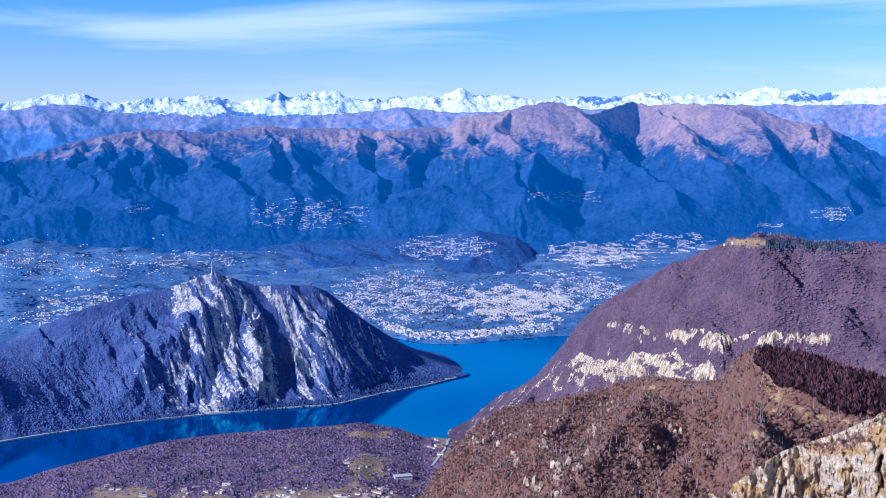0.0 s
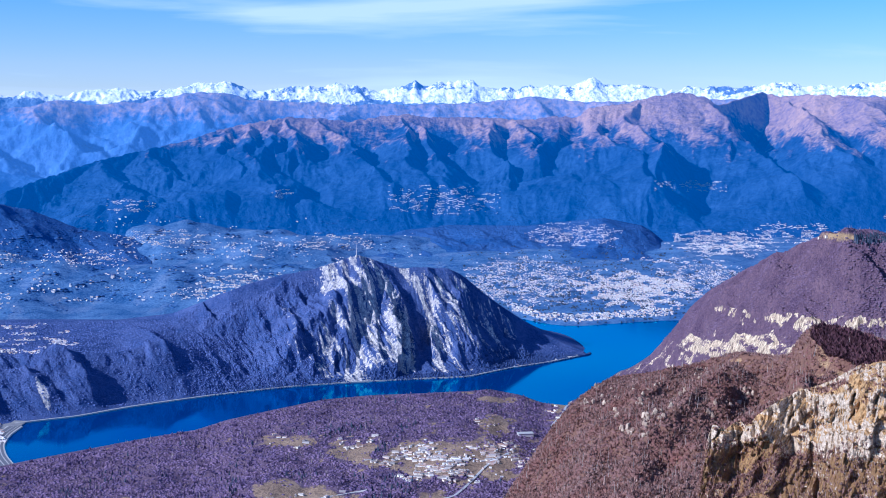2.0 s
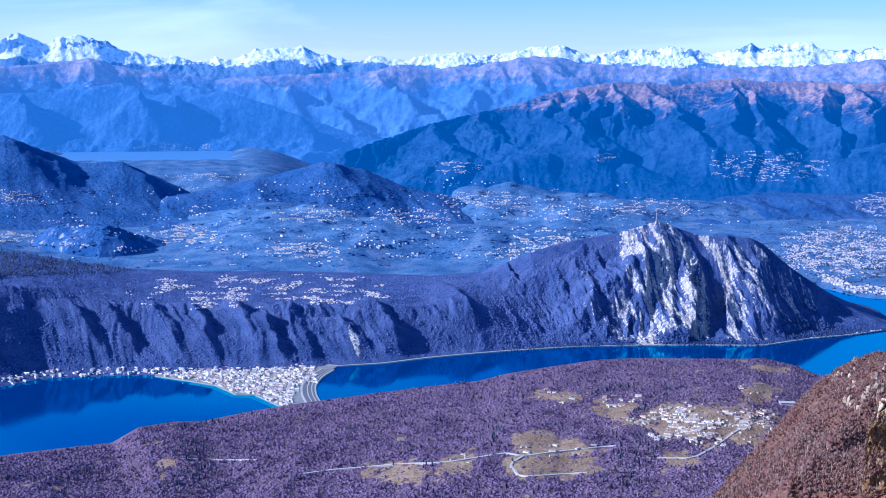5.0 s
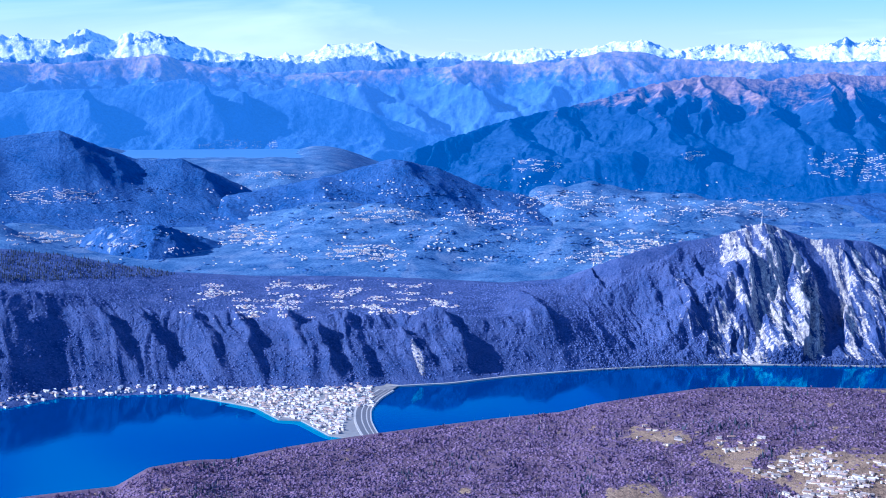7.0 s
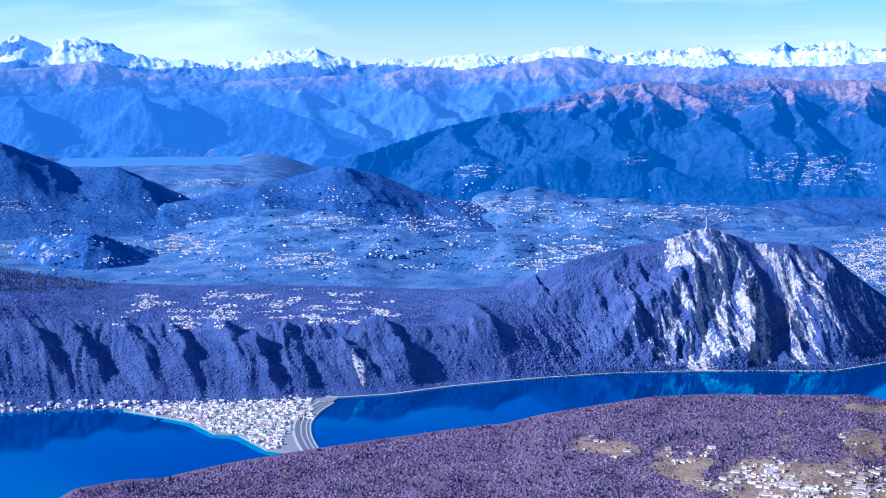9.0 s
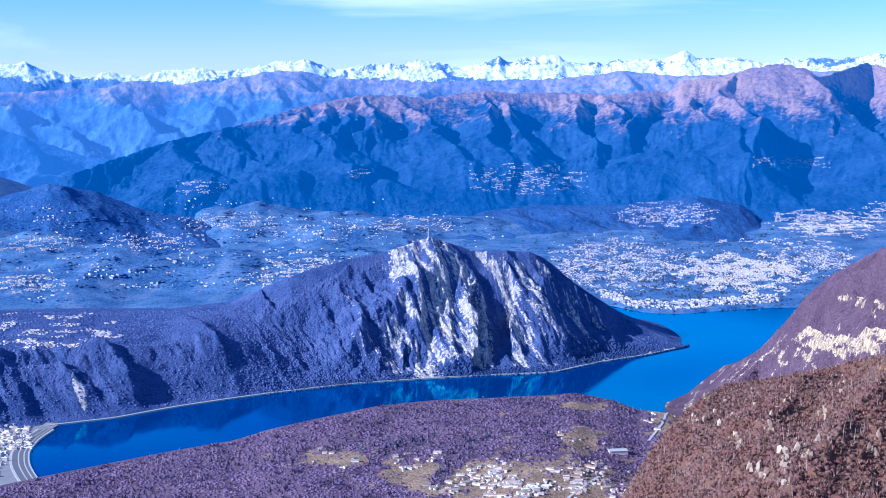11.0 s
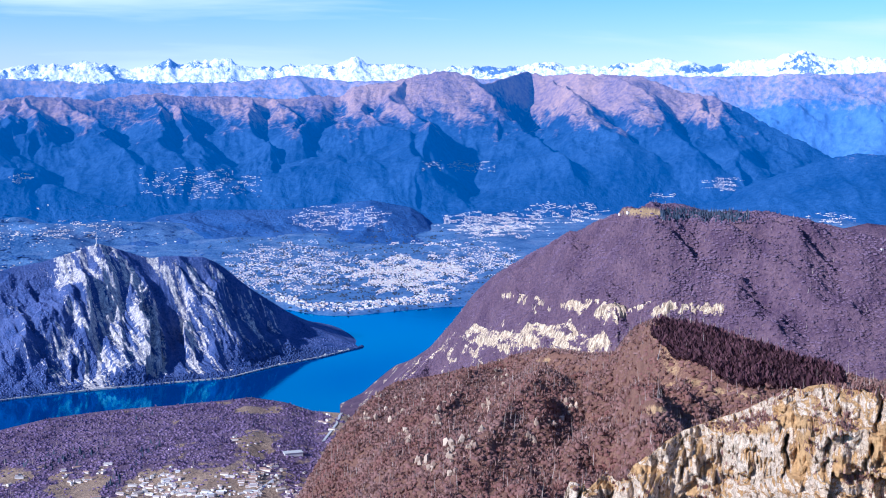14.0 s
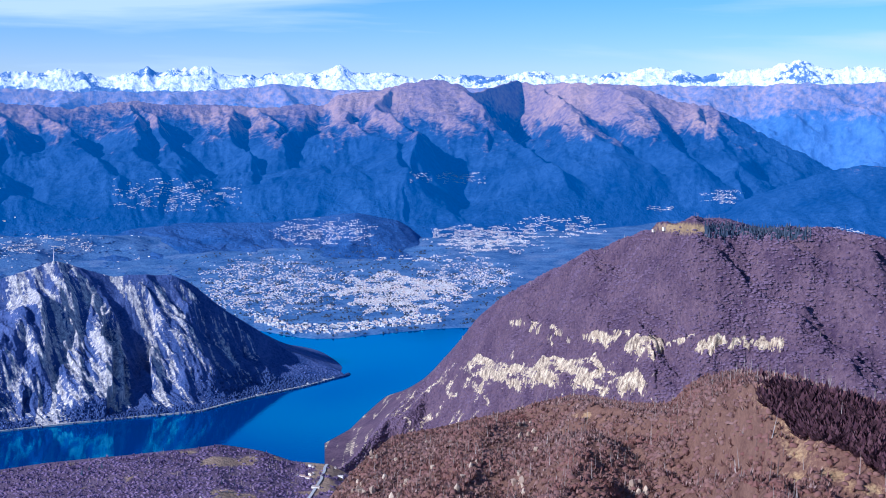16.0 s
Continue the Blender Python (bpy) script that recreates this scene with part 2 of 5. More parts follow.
def island_paint(name, stops, rough=0.85, shade=(0.09, 0.05, 0.07)):
    def build(t, n, l, p):
        g = n.new("ShaderNodeNewGeometry")
        c = ramp(t, g.outputs["Random Per Island"], stops)
        if rough > 0.9:
            patch = node(t, "ShaderNodeMapRange", From_Min=0.38, From_Max=0.66, To_Max=0.62)
            l.new(noise_at(t, 0.03, 5, 0.65), patch.inputs["Value"])
            c = mixed(t, patch.outputs["Result"], c, shade)
        l.new(c, p.inputs["Base Color"])
        p.inputs["Roughness"].default_value = rough
        p.inputs["Specular IOR Level"].default_value = 0.2
    return material(name, build)


M_WALLS = island_paint("town_render", ((0.0, (0.93, 0.91, 0.88)), (0.25, (0.66, 0.62, 0.6)), (0.45, (0.92, 0.88, 0.84)), (0.6, (0.55, 0.53, 0.55)), (0.8, (0.88, 0.68, 0.6)), (1.0, (0.93, 0.91, 0.87))))
M_ROOFS = island_paint("town_roofs", ((0.0, (0.34, 0.22, 0.19)), (0.25, (0.62, 0.46, 0.4)), (0.5, (0.34, 0.35, 0.4)), (0.7, (0.75, 0.75, 0.78)), (1.0, (0.92, 0.92, 0.92))))
M_TREES = island_paint("bare_twigs", ((0.0, (0.16, 0.085, 0.078)), (0.4, (0.25, 0.145, 0.125)), (0.7, (0.32, 0.185, 0.15)), (0.9, (0.34, 0.25, 0.225)), (1.0, (0.46, 0.37, 0.32))), 0.95, (0.17, 0.058, 0.045))
M_TREES_HILL = island_paint("bare_twigs_purple", ((0.0, (0.175, 0.12, 0.225)), (0.5, (0.205, 0.142, 0.255)), (1.0, (0.245, 0.172, 0.29))), 0.95, (0.06, 0.046, 0.13))
M_TREES_SPUR = island_paint("bare_twigs_mauve", ((0.0, (0.13, 0.088, 0.145)), (0.5, (0.155, 0.104, 0.168)), (1.0, (0.19, 0.13, 0.195))), 0.95, (0.075, 0.046, 0.085))
M_TREES_DARK = island_paint("conifers", ((0.0, (0.03, 0.045, 0.075)), (0.5, (0.045, 0.065, 0.1)), (1.0, (0.075, 0.09, 0.13))), 0.95, (0.03, 0.05, 0.1))
M_PALE = material("pale_concrete", lambda t, n, l, p: l.new(mixed(t, noise_at(t, 0.6), (0.42, 0.41, 0.4), (0.62, 0.6, 0.57)), p.inputs["Base Color"]))
M_ASPHALT = material("asphalt", lambda t, n, l, p: l.new(mixed(t, noise_at(t, 0.8), (0.12, 0.12, 0.14), (0.2, 0.2, 0.22)), p.inputs["Base Color"]))
M_TOWNGROUND = material("town_ground", lambda t, n, l, p: l.new(mixed(t, noise_at(t, 0.12), (0.16, 0.17, 0.2), (0.42, 0.4, 0.38)), p.inputs["Base Color"]))
M_MAST = material("mast_paint", lambda t, n, l, p: l.new(mixed(t, noise_at(t, 0.3), (0.55, 0.5, 0.5), (0.75, 0.74, 0.73)), p.inputs["Base Color"]))


# ---- meshes ----
def mesh_object(name, co, faces, mats, label="", category="", kind="", group="", parent=None, slots=None, masks=(), flat=False):
    me = bpy.data.meshes.new(name)
    co, faces = np.asarray(co, np.float32) * SCALE, np.asarray(faces, np.int32)
    nv, nf, k = len(co), len(faces), faces.shape[1]
    me.vertices.add(nv)
    me.vertices.foreach_set("co", co.ravel())
    me.loops.add(nf * k)
    me.loops.foreach_set("vertex_index", faces.ravel())
    me.polygons.add(nf)
    me.polygons.foreach_set("loop_start", np.arange(0, nf * k, k, dtype=np.int32))
    me.polygons.foreach_set("loop_total", np.full(nf, k, np.int32))
    me.polygons.foreach_set("use_smooth", np.full(nf, not flat))
    for m in mats:
        me.materials.append(m)
    if slots is not None:
        me.polygons.foreach_set("material_index", np.asarray(slots, np.int32))
    for key, val in masks:
        me.attributes.new(key, "FLOAT", "POINT").data.foreach_set("value", np.asarray(val, np.float32).ravel())
    me.update(calc_edges=True)
    ob = new(name, me)
    ob.parent = parent
    return tagged(ob, label, category, group, kind)


def grid_faces(rows, cols):
    a = np.arange(rows * cols).reshape(rows, cols)
    return np.stack([a[:-1, :-1], a[:-1, 1:], a[1:, 1:], a[1:, :-1]], -1).reshape(-1, 4)


class Form:
    """A landform seen from the summit: for each azimuth its foot, its crest, and the slope between them; reach: how many times as far and large it stands."""

    def __init__(self, az0, az1, cols, rows, crest, crest_r, foot_r, foot_z, profile, back=150, back_rows=10, back_drop=None, apron=None, reach=1.0):
        self.reach = reach
        self.az = np.linspace(az0, az1, cols) if np.isscalar(cols) else cols
        cols = len(self.az)
        n0, dr, dz = apron or (0, 0, 0)
        self.n0, self.rows = n0, rows + n0
        self.rc, self.el = along(crest_r, self.az), along(crest, self.az)
        self.rf, self.zf = along(foot_r, self.az), along(foot_z, self.az)
        self.zc = EYE + self.rc * np.tan(np.radians(self.el))
        s = np.linspace(0, 1, rows)
        self.s = np.concatenate([np.linspace(-1, 0, n0, endpoint=False), s, 1 + np.linspace(0, 1, back_rows + 1)[1:]])[:, None]
        up = np.clip(self.s, 0, 1)
        self.A = np.broadcast_to(self.az, (len(self.s), cols))
        self.r = self.rf + (self.rc - self.rf) * up + np.clip(self.s - 1, 0, 1) * back + np.clip(self.s, -1, 0) * dr
        h = profile(up, self.A) if callable(profile) else np.interp(up, *zip(*profile))
        b = np.clip(self.s - 1, 0, 1)
        drop = self.zc + 12 if back_drop is None else back_drop
        self.z = self.zf + (self.zc - self.zf) * h - b ** 1.3 * drop + np.clip(self.s, -1, 0) * dz
        self.env = np.sin(np.pi * np.clip(up, 0, 1)) ** 0.7
        self.u = np.radians(self.A) * self.rc.mean()

    def xyz(self):
        a = np.radians(self.A)
        return np.stack([self.r * np.sin(a), self.r * np.cos(a), self.z - EYE], -1) * np.reshape(self.reach, (-1, 1)) + np.array([0, 0, EYE])

    def elevation(self):
        return np.degrees(np.arctan2(self.z - EYE, self.r))

    def rib(self, a0, e0, a1, e1, height, wl, wr):
        """A rib down the slope from direction (a0, e0) to (a1, e1), wl wide on its left flank and wr on its right."""
        e = self.elevation()[:self.rows]

        def share(a, x):
            col = np.maximum.accumulate(e[:, np.argmin(np.abs(self.az - a))])
            return np.interp(x, col, self.s[:self.rows, 0])

        s0, s1 = share(a0, e0), share(a1, e1)
        t = (self.s - s0) / (s1 - s0)
        line = np.interp(t, (-0.3, 1.3), (a0 - 0.3 * (a1 - a0), a1 + 0.3 * (a1 - a0)))
        d = np.radians(self.A - line) * self.rc + wl * 0.14 * fbm(t * 4 + a0, self.u / wl * 0.5, 3)
        side = np.clip(np.where(d < 0, 1 + d / wl, 1 - d / wr), 0, 1) ** 1.2
        self.z = self.z + height * side * smooth(-0.05, 0.2, t) * (1 - smooth(0.8, 1.3, t)) * (self.s < 1.02)
        return side * smooth(-0.1, 0.1, t) * (1 - smooth(0.9, 1.3, t))

    def spur(self, line, height, wl, wr, wander=0.12):
        """A spur down the slope through the directions (azimuth, elevation) of a line; a negative height carves a gully."""
        e = self.elevation()[:self.rows]
        pts = sorted((float(np.interp(x, np.maximum.accumulate(e[:, np.argmin(np.abs(self.az - a))]), self.s[:self.rows, 0])), a) for a, x in line)
        s = [q[0] for q in pts]
        d = np.radians(self.A - np.interp(self.s, s, [q[1] for q in pts])) * self.rc + min(wl, wr * 2) * wander * fbm(self.s * 9 + line[0][0], self.u / wl * 0.5, 3)
        side = np.clip(np.where(d < 0, 1 + d / wl, 1 - d / wr), 0, 1)
        ends = smooth(s[0] - 0.16, s[0] + 0.06, self.s) * (1 - smooth(s[-1], s[-1] + 0.08, self.s) if s[-1] < 0.9 else 1)
        self.z = self.z + height * side * ends * (self.s < 1.02)
        return side * ends

    def tents(self, lines, front, reach, rough, soften=False):
        """Sharp-edged spurs that fall off evenly on both sides: (left slope, right slope, directions down its edge);
        front: the slope under the crest; reach: how much nearer the edge comes for each degree that it sinks."""
        a = np.radians(self.A)
        x, y = self.r * np.sin(a), self.r * np.cos(a)
        x, y = x + rough * fbm(x / rough / 5, y / rough / 7, 4), y + rough * fbm(x / rough / 5 + 40, y / rough / 7, 4)
        z = self.zc - np.clip(self.rc - self.r, 0, None) * front
        for left, right, line in lines:
            pts = []
            for az, el in line:
                r = np.interp(az, self.az, self.rc) - reach * (np.interp(az, self.az, self.el) - el)
                pts.append((r * math.sin(math.radians(az)), r * math.cos(math.radians(az)), EYE + r * math.tan(math.radians(el))))
            for (x0, y0, z0), (x1, y1, z1) in zip(pts, pts[1:]):
                dx, dy = x1 - x0, y1 - y0
                t = np.clip(((x - x0) * dx + (y - y0) * dy) / (dx * dx + dy * dy), 0, 1)
                px, py = x0 + t * dx, y0 + t * dy
                low = 1.0 if not soften else float(np.interp((math.degrees(math.atan2(z0 - EYE, math.hypot(x0, y0))) + math.degrees(math.atan2(z1 - EYE, math.hypot(x1, y1)))) / 2, (-4.0, -2.3, -0.9), (0.5, 0.6, 1.0)))
                slope = np.where(x * py - y * px > 0, right, left) * low
                z = np.maximum(z, z0 + (z1 - z0) * t - np.hypot(x - px, y - py) * slope)
        return z

    def cap(self, slack=0.05):
        """Keeps the near slope under the skyline."""
        top = EYE + self.r * np.tan(np.radians(self.el + slack * (fbm(self.u / 25, self.u * 0 + 4, 4) - 0.3)))
        self.z = np.where(self.s <= 1.0, np.minimum(self.z, top - (1 - np.clip(self.s, 0, 1)) * self.r * 0.002), self.z)

    def flatness(self):
        co = self.xyz()
        du, dv = np.gradient(co, axis=1), np.gradient(co, axis=0)
        n = np.cross(du, dv)
        return np.abs(n[..., 2]) / (np.linalg.norm(n, axis=-1) + 1e-9)

    def on(self, az, r):
        """The place on the near slope at this azimuth and distance."""
        c = np.clip(np.searchsorted(self.az, az), 0, len(self.az) - 1)
        s = np.clip((r - self.rf[c]) / (self.rc[c] - self.rf[c]), 0, 1) * (self.rows - self.n0 - 1) + self.n0
        i = np.minimum(s.astype(int), self.rows - 2)
        co = self.xyz()
        return co[i, c] + (co[i + 1, c] - co[i, c]) * (s - i)[:, None]

    def build(self, name, mat, label, category="mountain", rock=None, grass=None):
        co = self.xyz()
        z = np.zeros(self.r.shape)
        rock, grass = (z if m is None else z + m for m in (rock, grass))
        return mesh_object(name, co.reshape(-1, 3), grid_faces(*self.r.shape), [mat], label, category, "structure",
                           masks=(("rock", rock), ("grass", grass)))

    def at(self, az, el):
        """The places on the near slope that lie in these directions."""
        e = self.elevation()[:self.rows]
        cols = np.clip(np.searchsorted(self.az, az), 0, len(self.az) - 1)
        out, ok = np.zeros((len(az), 3)), np.zeros(len(az), bool)
        co = self.xyz()
        for k, (c, x) in enumerate(zip(cols, el)):
            hit = np.nonzero((e[:-1, c] <= x) & (e[1:, c] > x))[0]
            if len(hit):
                i = hit[0]
                f = (x - e[i, c]) / (e[i + 1, c] - e[i, c])
                out[k], ok[k] = co[i, c] * (1 - f) + co[i + 1, c] * f, True
        return out[ok]

    def scatter(self, count, keep=None, s0=0.0, s1=1.0):
        """Random places on the near slope, evenly spread in direction; keep: a mask of the grid."""
        i = rng.uniform(s0, s1, count) * (self.rows - 2)
        j = rng.uniform(0, len(self.az) - 2, count)
        i0, j0 = i.astype(int), j.astype(int)
        fi, fj = (i - i0)[:, None], (j - j0)[:, None]
        co = self.xyz()
        p = (co[i0, j0] * (1 - fi) + co[i0 + 1, j0] * fi) * (1 - fj) + (co[i0, j0 + 1] * (1 - fi) + co[i0 + 1, j0 + 1] * fi) * fj
        if keep is not None:
            p = p[keep[i0, j0] > rng.uniform(0, 1, count)]
        return p


# ---- water and ground ----
def polar_sheet(radii, azs, zfun):
    R, A = np.meshgrid(radii, azs, indexing="ij")
    a = np.radians(A)
    return np.stack([R * np.sin(a), R * np.cos(a), zfun(A, R)], -1)


def ground_z(A, R):
    a = np.radians(A)
    x, y = R * np.sin(a), R * np.cos(a)
    shore = along([(-180, 1500), (-14, 1550), (-5, 1800), (-2.4, 1792), (-1.1, 1719), (0.4, 1705), (2.9, 1754), (5.1, 1798), (8, 1800), (180, 1800)], A)
    inland = smooth(0, 60, R - shore)
    left = 1 - smooth(-14, -4, A)
    floor = 3 + np.clip(R - 1800, 0, 4000) * 0.012
    roll = (14 + 26 * left) * smooth(100, 700, R - shore) * np.clip(fbm(x / 420, y / 420, 5) + 0.45 * left + 0.1, 0, 2)
    basin = np.exp(-((A + 36) / 5.5) ** 4) * (1 - smooth(2350, 2600, R))
    shelf = 66 * smooth(2850, 3250, R) * smooth(-50, -46, A) * (1 - smooth(-29, -25, A)) * (1 - smooth(3720, 3800, R))
    shelf = shelf - 12 * smooth(-38.2, -37.0, A + 0.5 * fbm(R / 60, A * 0, 3)) * (1 - smooth(-30.4, -29.4, A + 0.5 * fbm(R / 60, A * 0 + 5, 3))) * smooth(3300, 3345, R + 25 * fbm(A / 0.9, A * 0, 4)) * (shelf > 1)
    z = -8 + inland * (8 + floor + roll * (1 - 0.85 * basin) * (1 - smooth(2850, 3250, R) * (shelf > 1)) + shelf)
    summit = 215 - 0.5 * np.hypot(x - 20, y + 190) + 3 * fbm(x / 40, y / 40, 4)
    return np.maximum(z, summit)


radii = np.concatenate([np.linspace(0.5, 1500, 60), np.geomspace(1520, 4900, 120)])
azs = np.concatenate([np.linspace(-180, -50, 60)[:-1], np.linspace(-50, 32, 440), np.linspace(32, 180, 60)[1:]])
gco = polar_sheet(radii, azs, ground_z)
gx, gy = gco[..., 0], gco[..., 1]
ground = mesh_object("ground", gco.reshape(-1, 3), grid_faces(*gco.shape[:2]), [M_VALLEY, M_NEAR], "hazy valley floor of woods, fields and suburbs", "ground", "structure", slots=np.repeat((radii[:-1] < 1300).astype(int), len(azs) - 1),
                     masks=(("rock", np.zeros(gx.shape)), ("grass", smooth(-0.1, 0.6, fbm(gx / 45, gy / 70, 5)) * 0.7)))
wr = polar_sheet(np.array([3.0, 400, 900, 1500, 2500, 4900]), np.linspace(-180, 180, 181), lambda A, R: np.zeros(A.shape))
mesh_object("water", wr.reshape(-1, 3), grid_faces(*wr.shape[:2]), [M_WATER], "deep blue lake with a calm surface", "lake", "structure")

fl = polar_sheet(np.array([3290.0, 3400, 3550, 3740]), np.linspace(-38.8, -28.8, 46), lambda A, R: 83.0 + 0 * A)
mesh_object("water", fl.reshape(-1, 3), grid_faces(*fl.shape[:2]), [M_FAR_WATER], "far lake under hazy mountains, painted pale for haze", "lake", "structure")

# ---- the ranges on the skyline ----
ALPS_A = [(-46, 1.5), (-42.04, 1.64), (-40.95, 1.65), (-39.86, 1.39), (-38.96, 1.95), (-37.62, 1.46), (-37.16, 1.81), (-35.57, 1.83), (-34.66, 1.31), (-33.04, 0.97), (-31.87, 0.93), (-29.74, 0.99), (-28.79, 1.39), (-26.64, 1.6), (-25.69, 1.08), (-24.49, 0.9), (-23.53, 1.04), (-22.09, 0.9), (-19.71, 1.38), (-18.52, 1.1), (-17.34, 1.34), (-15.23, 1.6), (-14.05, 1.16)]
ALPS_B = [(-12.06, 1.37), (-10.29, 1.52), (-8.94, 1.32), (-7.12, 1.49), (-6.96, 1.85), (-6.71, 1.55), (-4.58, 1.66), (-3.41, 1.37), (-1.53, 1.45), (-0.58, 1.46), (0.72, 1.84), (2.75, 1.51), (4.19, 1.39), (7.53, 1.57), (9.44, 1.69), (11.11, 1.42), (14.14, 1.9), (15.55, 1.6), (17.61, 1.71), (19.62, 2.14), (20.74, 1.8), (22.88, 1.92), (28, 1.7)]
FAR = [(-46, 0.5), (-42.08, 0.51), (-39.89, 0.46), (-37.64, 0.7), (-35.7, 0.9), (-34.44, 0.49), (-32.58, 0.27), (-30.7, 0.04), (-28.32, 0.17), (-25.93, 0.3), (-23.53, 0.42), (-22.33, 0.74), (-21.13, 0.5), (-18.75, 0.68), (-16.86, 1.06), (-15.69, 1.13), (-14.04, 0.76), (-10.08, 0.61), (-6.67, 0.62), (-4.35, 0.7), (-1.53, 1.03), (0.37, 0.77), (9.93, 1.01), (12.3, 1.04), (14.16, 1.1), (16.25, 1.05), (18.07, 1.1), (19.86, 1.2), (21.42, 1.15), (22.91, 1.24), (28, 1.2)]
# Haze again as blue base colour with emission on top.
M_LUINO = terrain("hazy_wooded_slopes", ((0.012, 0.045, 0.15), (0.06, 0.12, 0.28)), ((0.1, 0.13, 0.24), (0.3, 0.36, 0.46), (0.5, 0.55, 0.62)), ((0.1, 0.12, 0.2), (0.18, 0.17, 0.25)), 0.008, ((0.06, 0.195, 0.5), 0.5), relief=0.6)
LUINO = [(-46, -0.7), (-42.12, -0.69), (-39.92, -0.57), (-37.68, -0.52), (-34.69, -0.09), (-31.89, -0.74), (-30.23, -0.43), (-28.33, -1.02), (-25.93, -1.85), (-24.48, -2.4), (-22.55, -2.7), (-20, -3.2)]
CHAIN = [(-25.5, -3.3), (-23.76, -2.69), (-21.11, -1.83), (-18.72, -1.29), (-17.06, -0.93), (-15.9, -0.51), (-14.5, -0.2), (-12.6, 0.11), (-11.17, 0.04), (-9.97, -0.08), (-8.51, 0.16), (-7.29, 0.26), (-6.55, 0.12), (-4.08, 0.14), (-2.09, 0.02), (-0.6, 0.22), (0.15, 0.12), (0.77, 0.59), (2.39, 0.79), (3.63, 1.11), (4.62, 1.28), (5.61, 1.13), (6.4, 0.71), (7.21, 0.98), (8.06, 1.27), (9.03, 1.09), (10.24, 1.19), (12.4, 1.11), (13.0, 1.09), (14.66, 0.43), (16.05, 0.26), (17.22, -0.31), (18.62, -1.11), (19.88, -1.66), (21, -2.3), (23, -3.6)]


def flat(v):
    return [(-60, v), (40, v)]


alps = Form(-46, 28, 1300, 44, ALPS_A + ALPS_B, flat(4800), flat(4560), flat(200), [(0, 0), (0.5, 0.55), (1, 1)], 90, 4, 60)
alps.z += (25 * (ridged(alps.u / 120 + alps.s * 0.4, alps.s * 1.6, 5, 0.6) - 0.58)) * np.clip(alps.s, 0.15, 1) * np.where(alps.s > 1, 0.5, 1)
alps.z += 8 * np.exp(-((alps.A + 6.96) / 0.12) ** 2) * smooth(0.75, 1, alps.s) * (alps.s <= 1.1)
e = alps.elevation()
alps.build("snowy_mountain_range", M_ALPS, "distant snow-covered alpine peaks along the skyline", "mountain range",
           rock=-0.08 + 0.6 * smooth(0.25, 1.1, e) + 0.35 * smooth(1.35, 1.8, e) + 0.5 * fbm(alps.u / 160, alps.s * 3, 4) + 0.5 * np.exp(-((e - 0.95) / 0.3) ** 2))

far = Form(-46, 28, 900, 60, FAR, flat(4450), flat(4120), flat(60), [(0, 0), (0.4, 0.35), (1, 1)], 100, 4, 80)
far.z += 130 * (ridged(far.u / 330 + far.s * 0.6, far.s * 1.4, 5) - 0.55) * far.env + 6 * fbm(far.u / 60, far.s * 3, 4) * far.s.clip(0, 1)
e = far.elevation()
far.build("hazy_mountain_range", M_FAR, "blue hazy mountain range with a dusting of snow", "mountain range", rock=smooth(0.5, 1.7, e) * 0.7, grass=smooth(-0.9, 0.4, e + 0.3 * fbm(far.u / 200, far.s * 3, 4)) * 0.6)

luino = Form(-46, -19, 420, 80, LUINO, flat(4050), flat(3600), flat(12), [(0, 0), (0.3, 0.2), (0.7, 0.6), (1, 1)], 120, 4, 120)
luino.z += 46 * (ridged(luino.u / 300 - luino.s * 0.6, luino.s, 5) - 0.5) * luino.env
for r in ((-35.38, -0.21, -33.44, -2.09, 60, 180, 50), (-30.23, -0.5, -26.89, -2.45, 50, 160, 60), (-39.48, -0.68, -38.62, -1.96, 40, 150, 50), (-32.6, -0.79, -32.15, -2.22, 30, 100, 40)):
    luino.rib(*r[:4], 1.6 * r[4], *r[5:])
luino.cap()
luino.build("hazy_wooded_mountain", M_LUINO, "blue hazy wooded mountain above a far lake", grass=smooth(-1.2, 0, luino.elevation()) * 0.4)

chain = Form(-25.5, 23, 960, 165, CHAIN, [(-25, 3000), (-18, 3500), (-12, 3700), (0, 3950), (5, 3990), (6.2, 3970), (8.3, 4300), (9.2, 4260), (10.5, 4150), (12, 4120), (23, 3900)], [(-25, 2500), (-15, 2750), (-5, 2850), (5, 2850), (9, 2950), (14, 3250), (23, 3350)], [(-26, 10), (12, 12), (23, 8)],
             [(0, 0), (0.12, 0.04), (0.3, 0.13), (0.55, 0.29), (0.8, 0.5), (0.9, 0.68), (1, 1)], 260, 8, 240)
SPURS_WEST = ((0.5, 0.95, ((-14.65, -0.25), (-14.24, -1.11), (-13.97, -1.99), (-13.5, -3.2))), (0.6, 1.1, ((-12.49, 0.05), (-12.57, -0.44), (-12.1, -1.1))), (0.6, 1.1, ((-13.58, -0.05), (-13.5, -0.7), (-13.38, -1.48))),
         (0.48, 0.95, ((-11.1, 0.03), (-10.24, -1.41), (-8.33, -2.76), (-7.6, -3.3))), (0.5, 0.9, ((-7.4, 0.25), (-7.59, -0.58), (-6.9, -2.24), (-6.5, -3.0))), (0.6, 1.0, ((-6.7, 0.1), (-6.14, -0.88), (-5.39, -2.09))),
         )
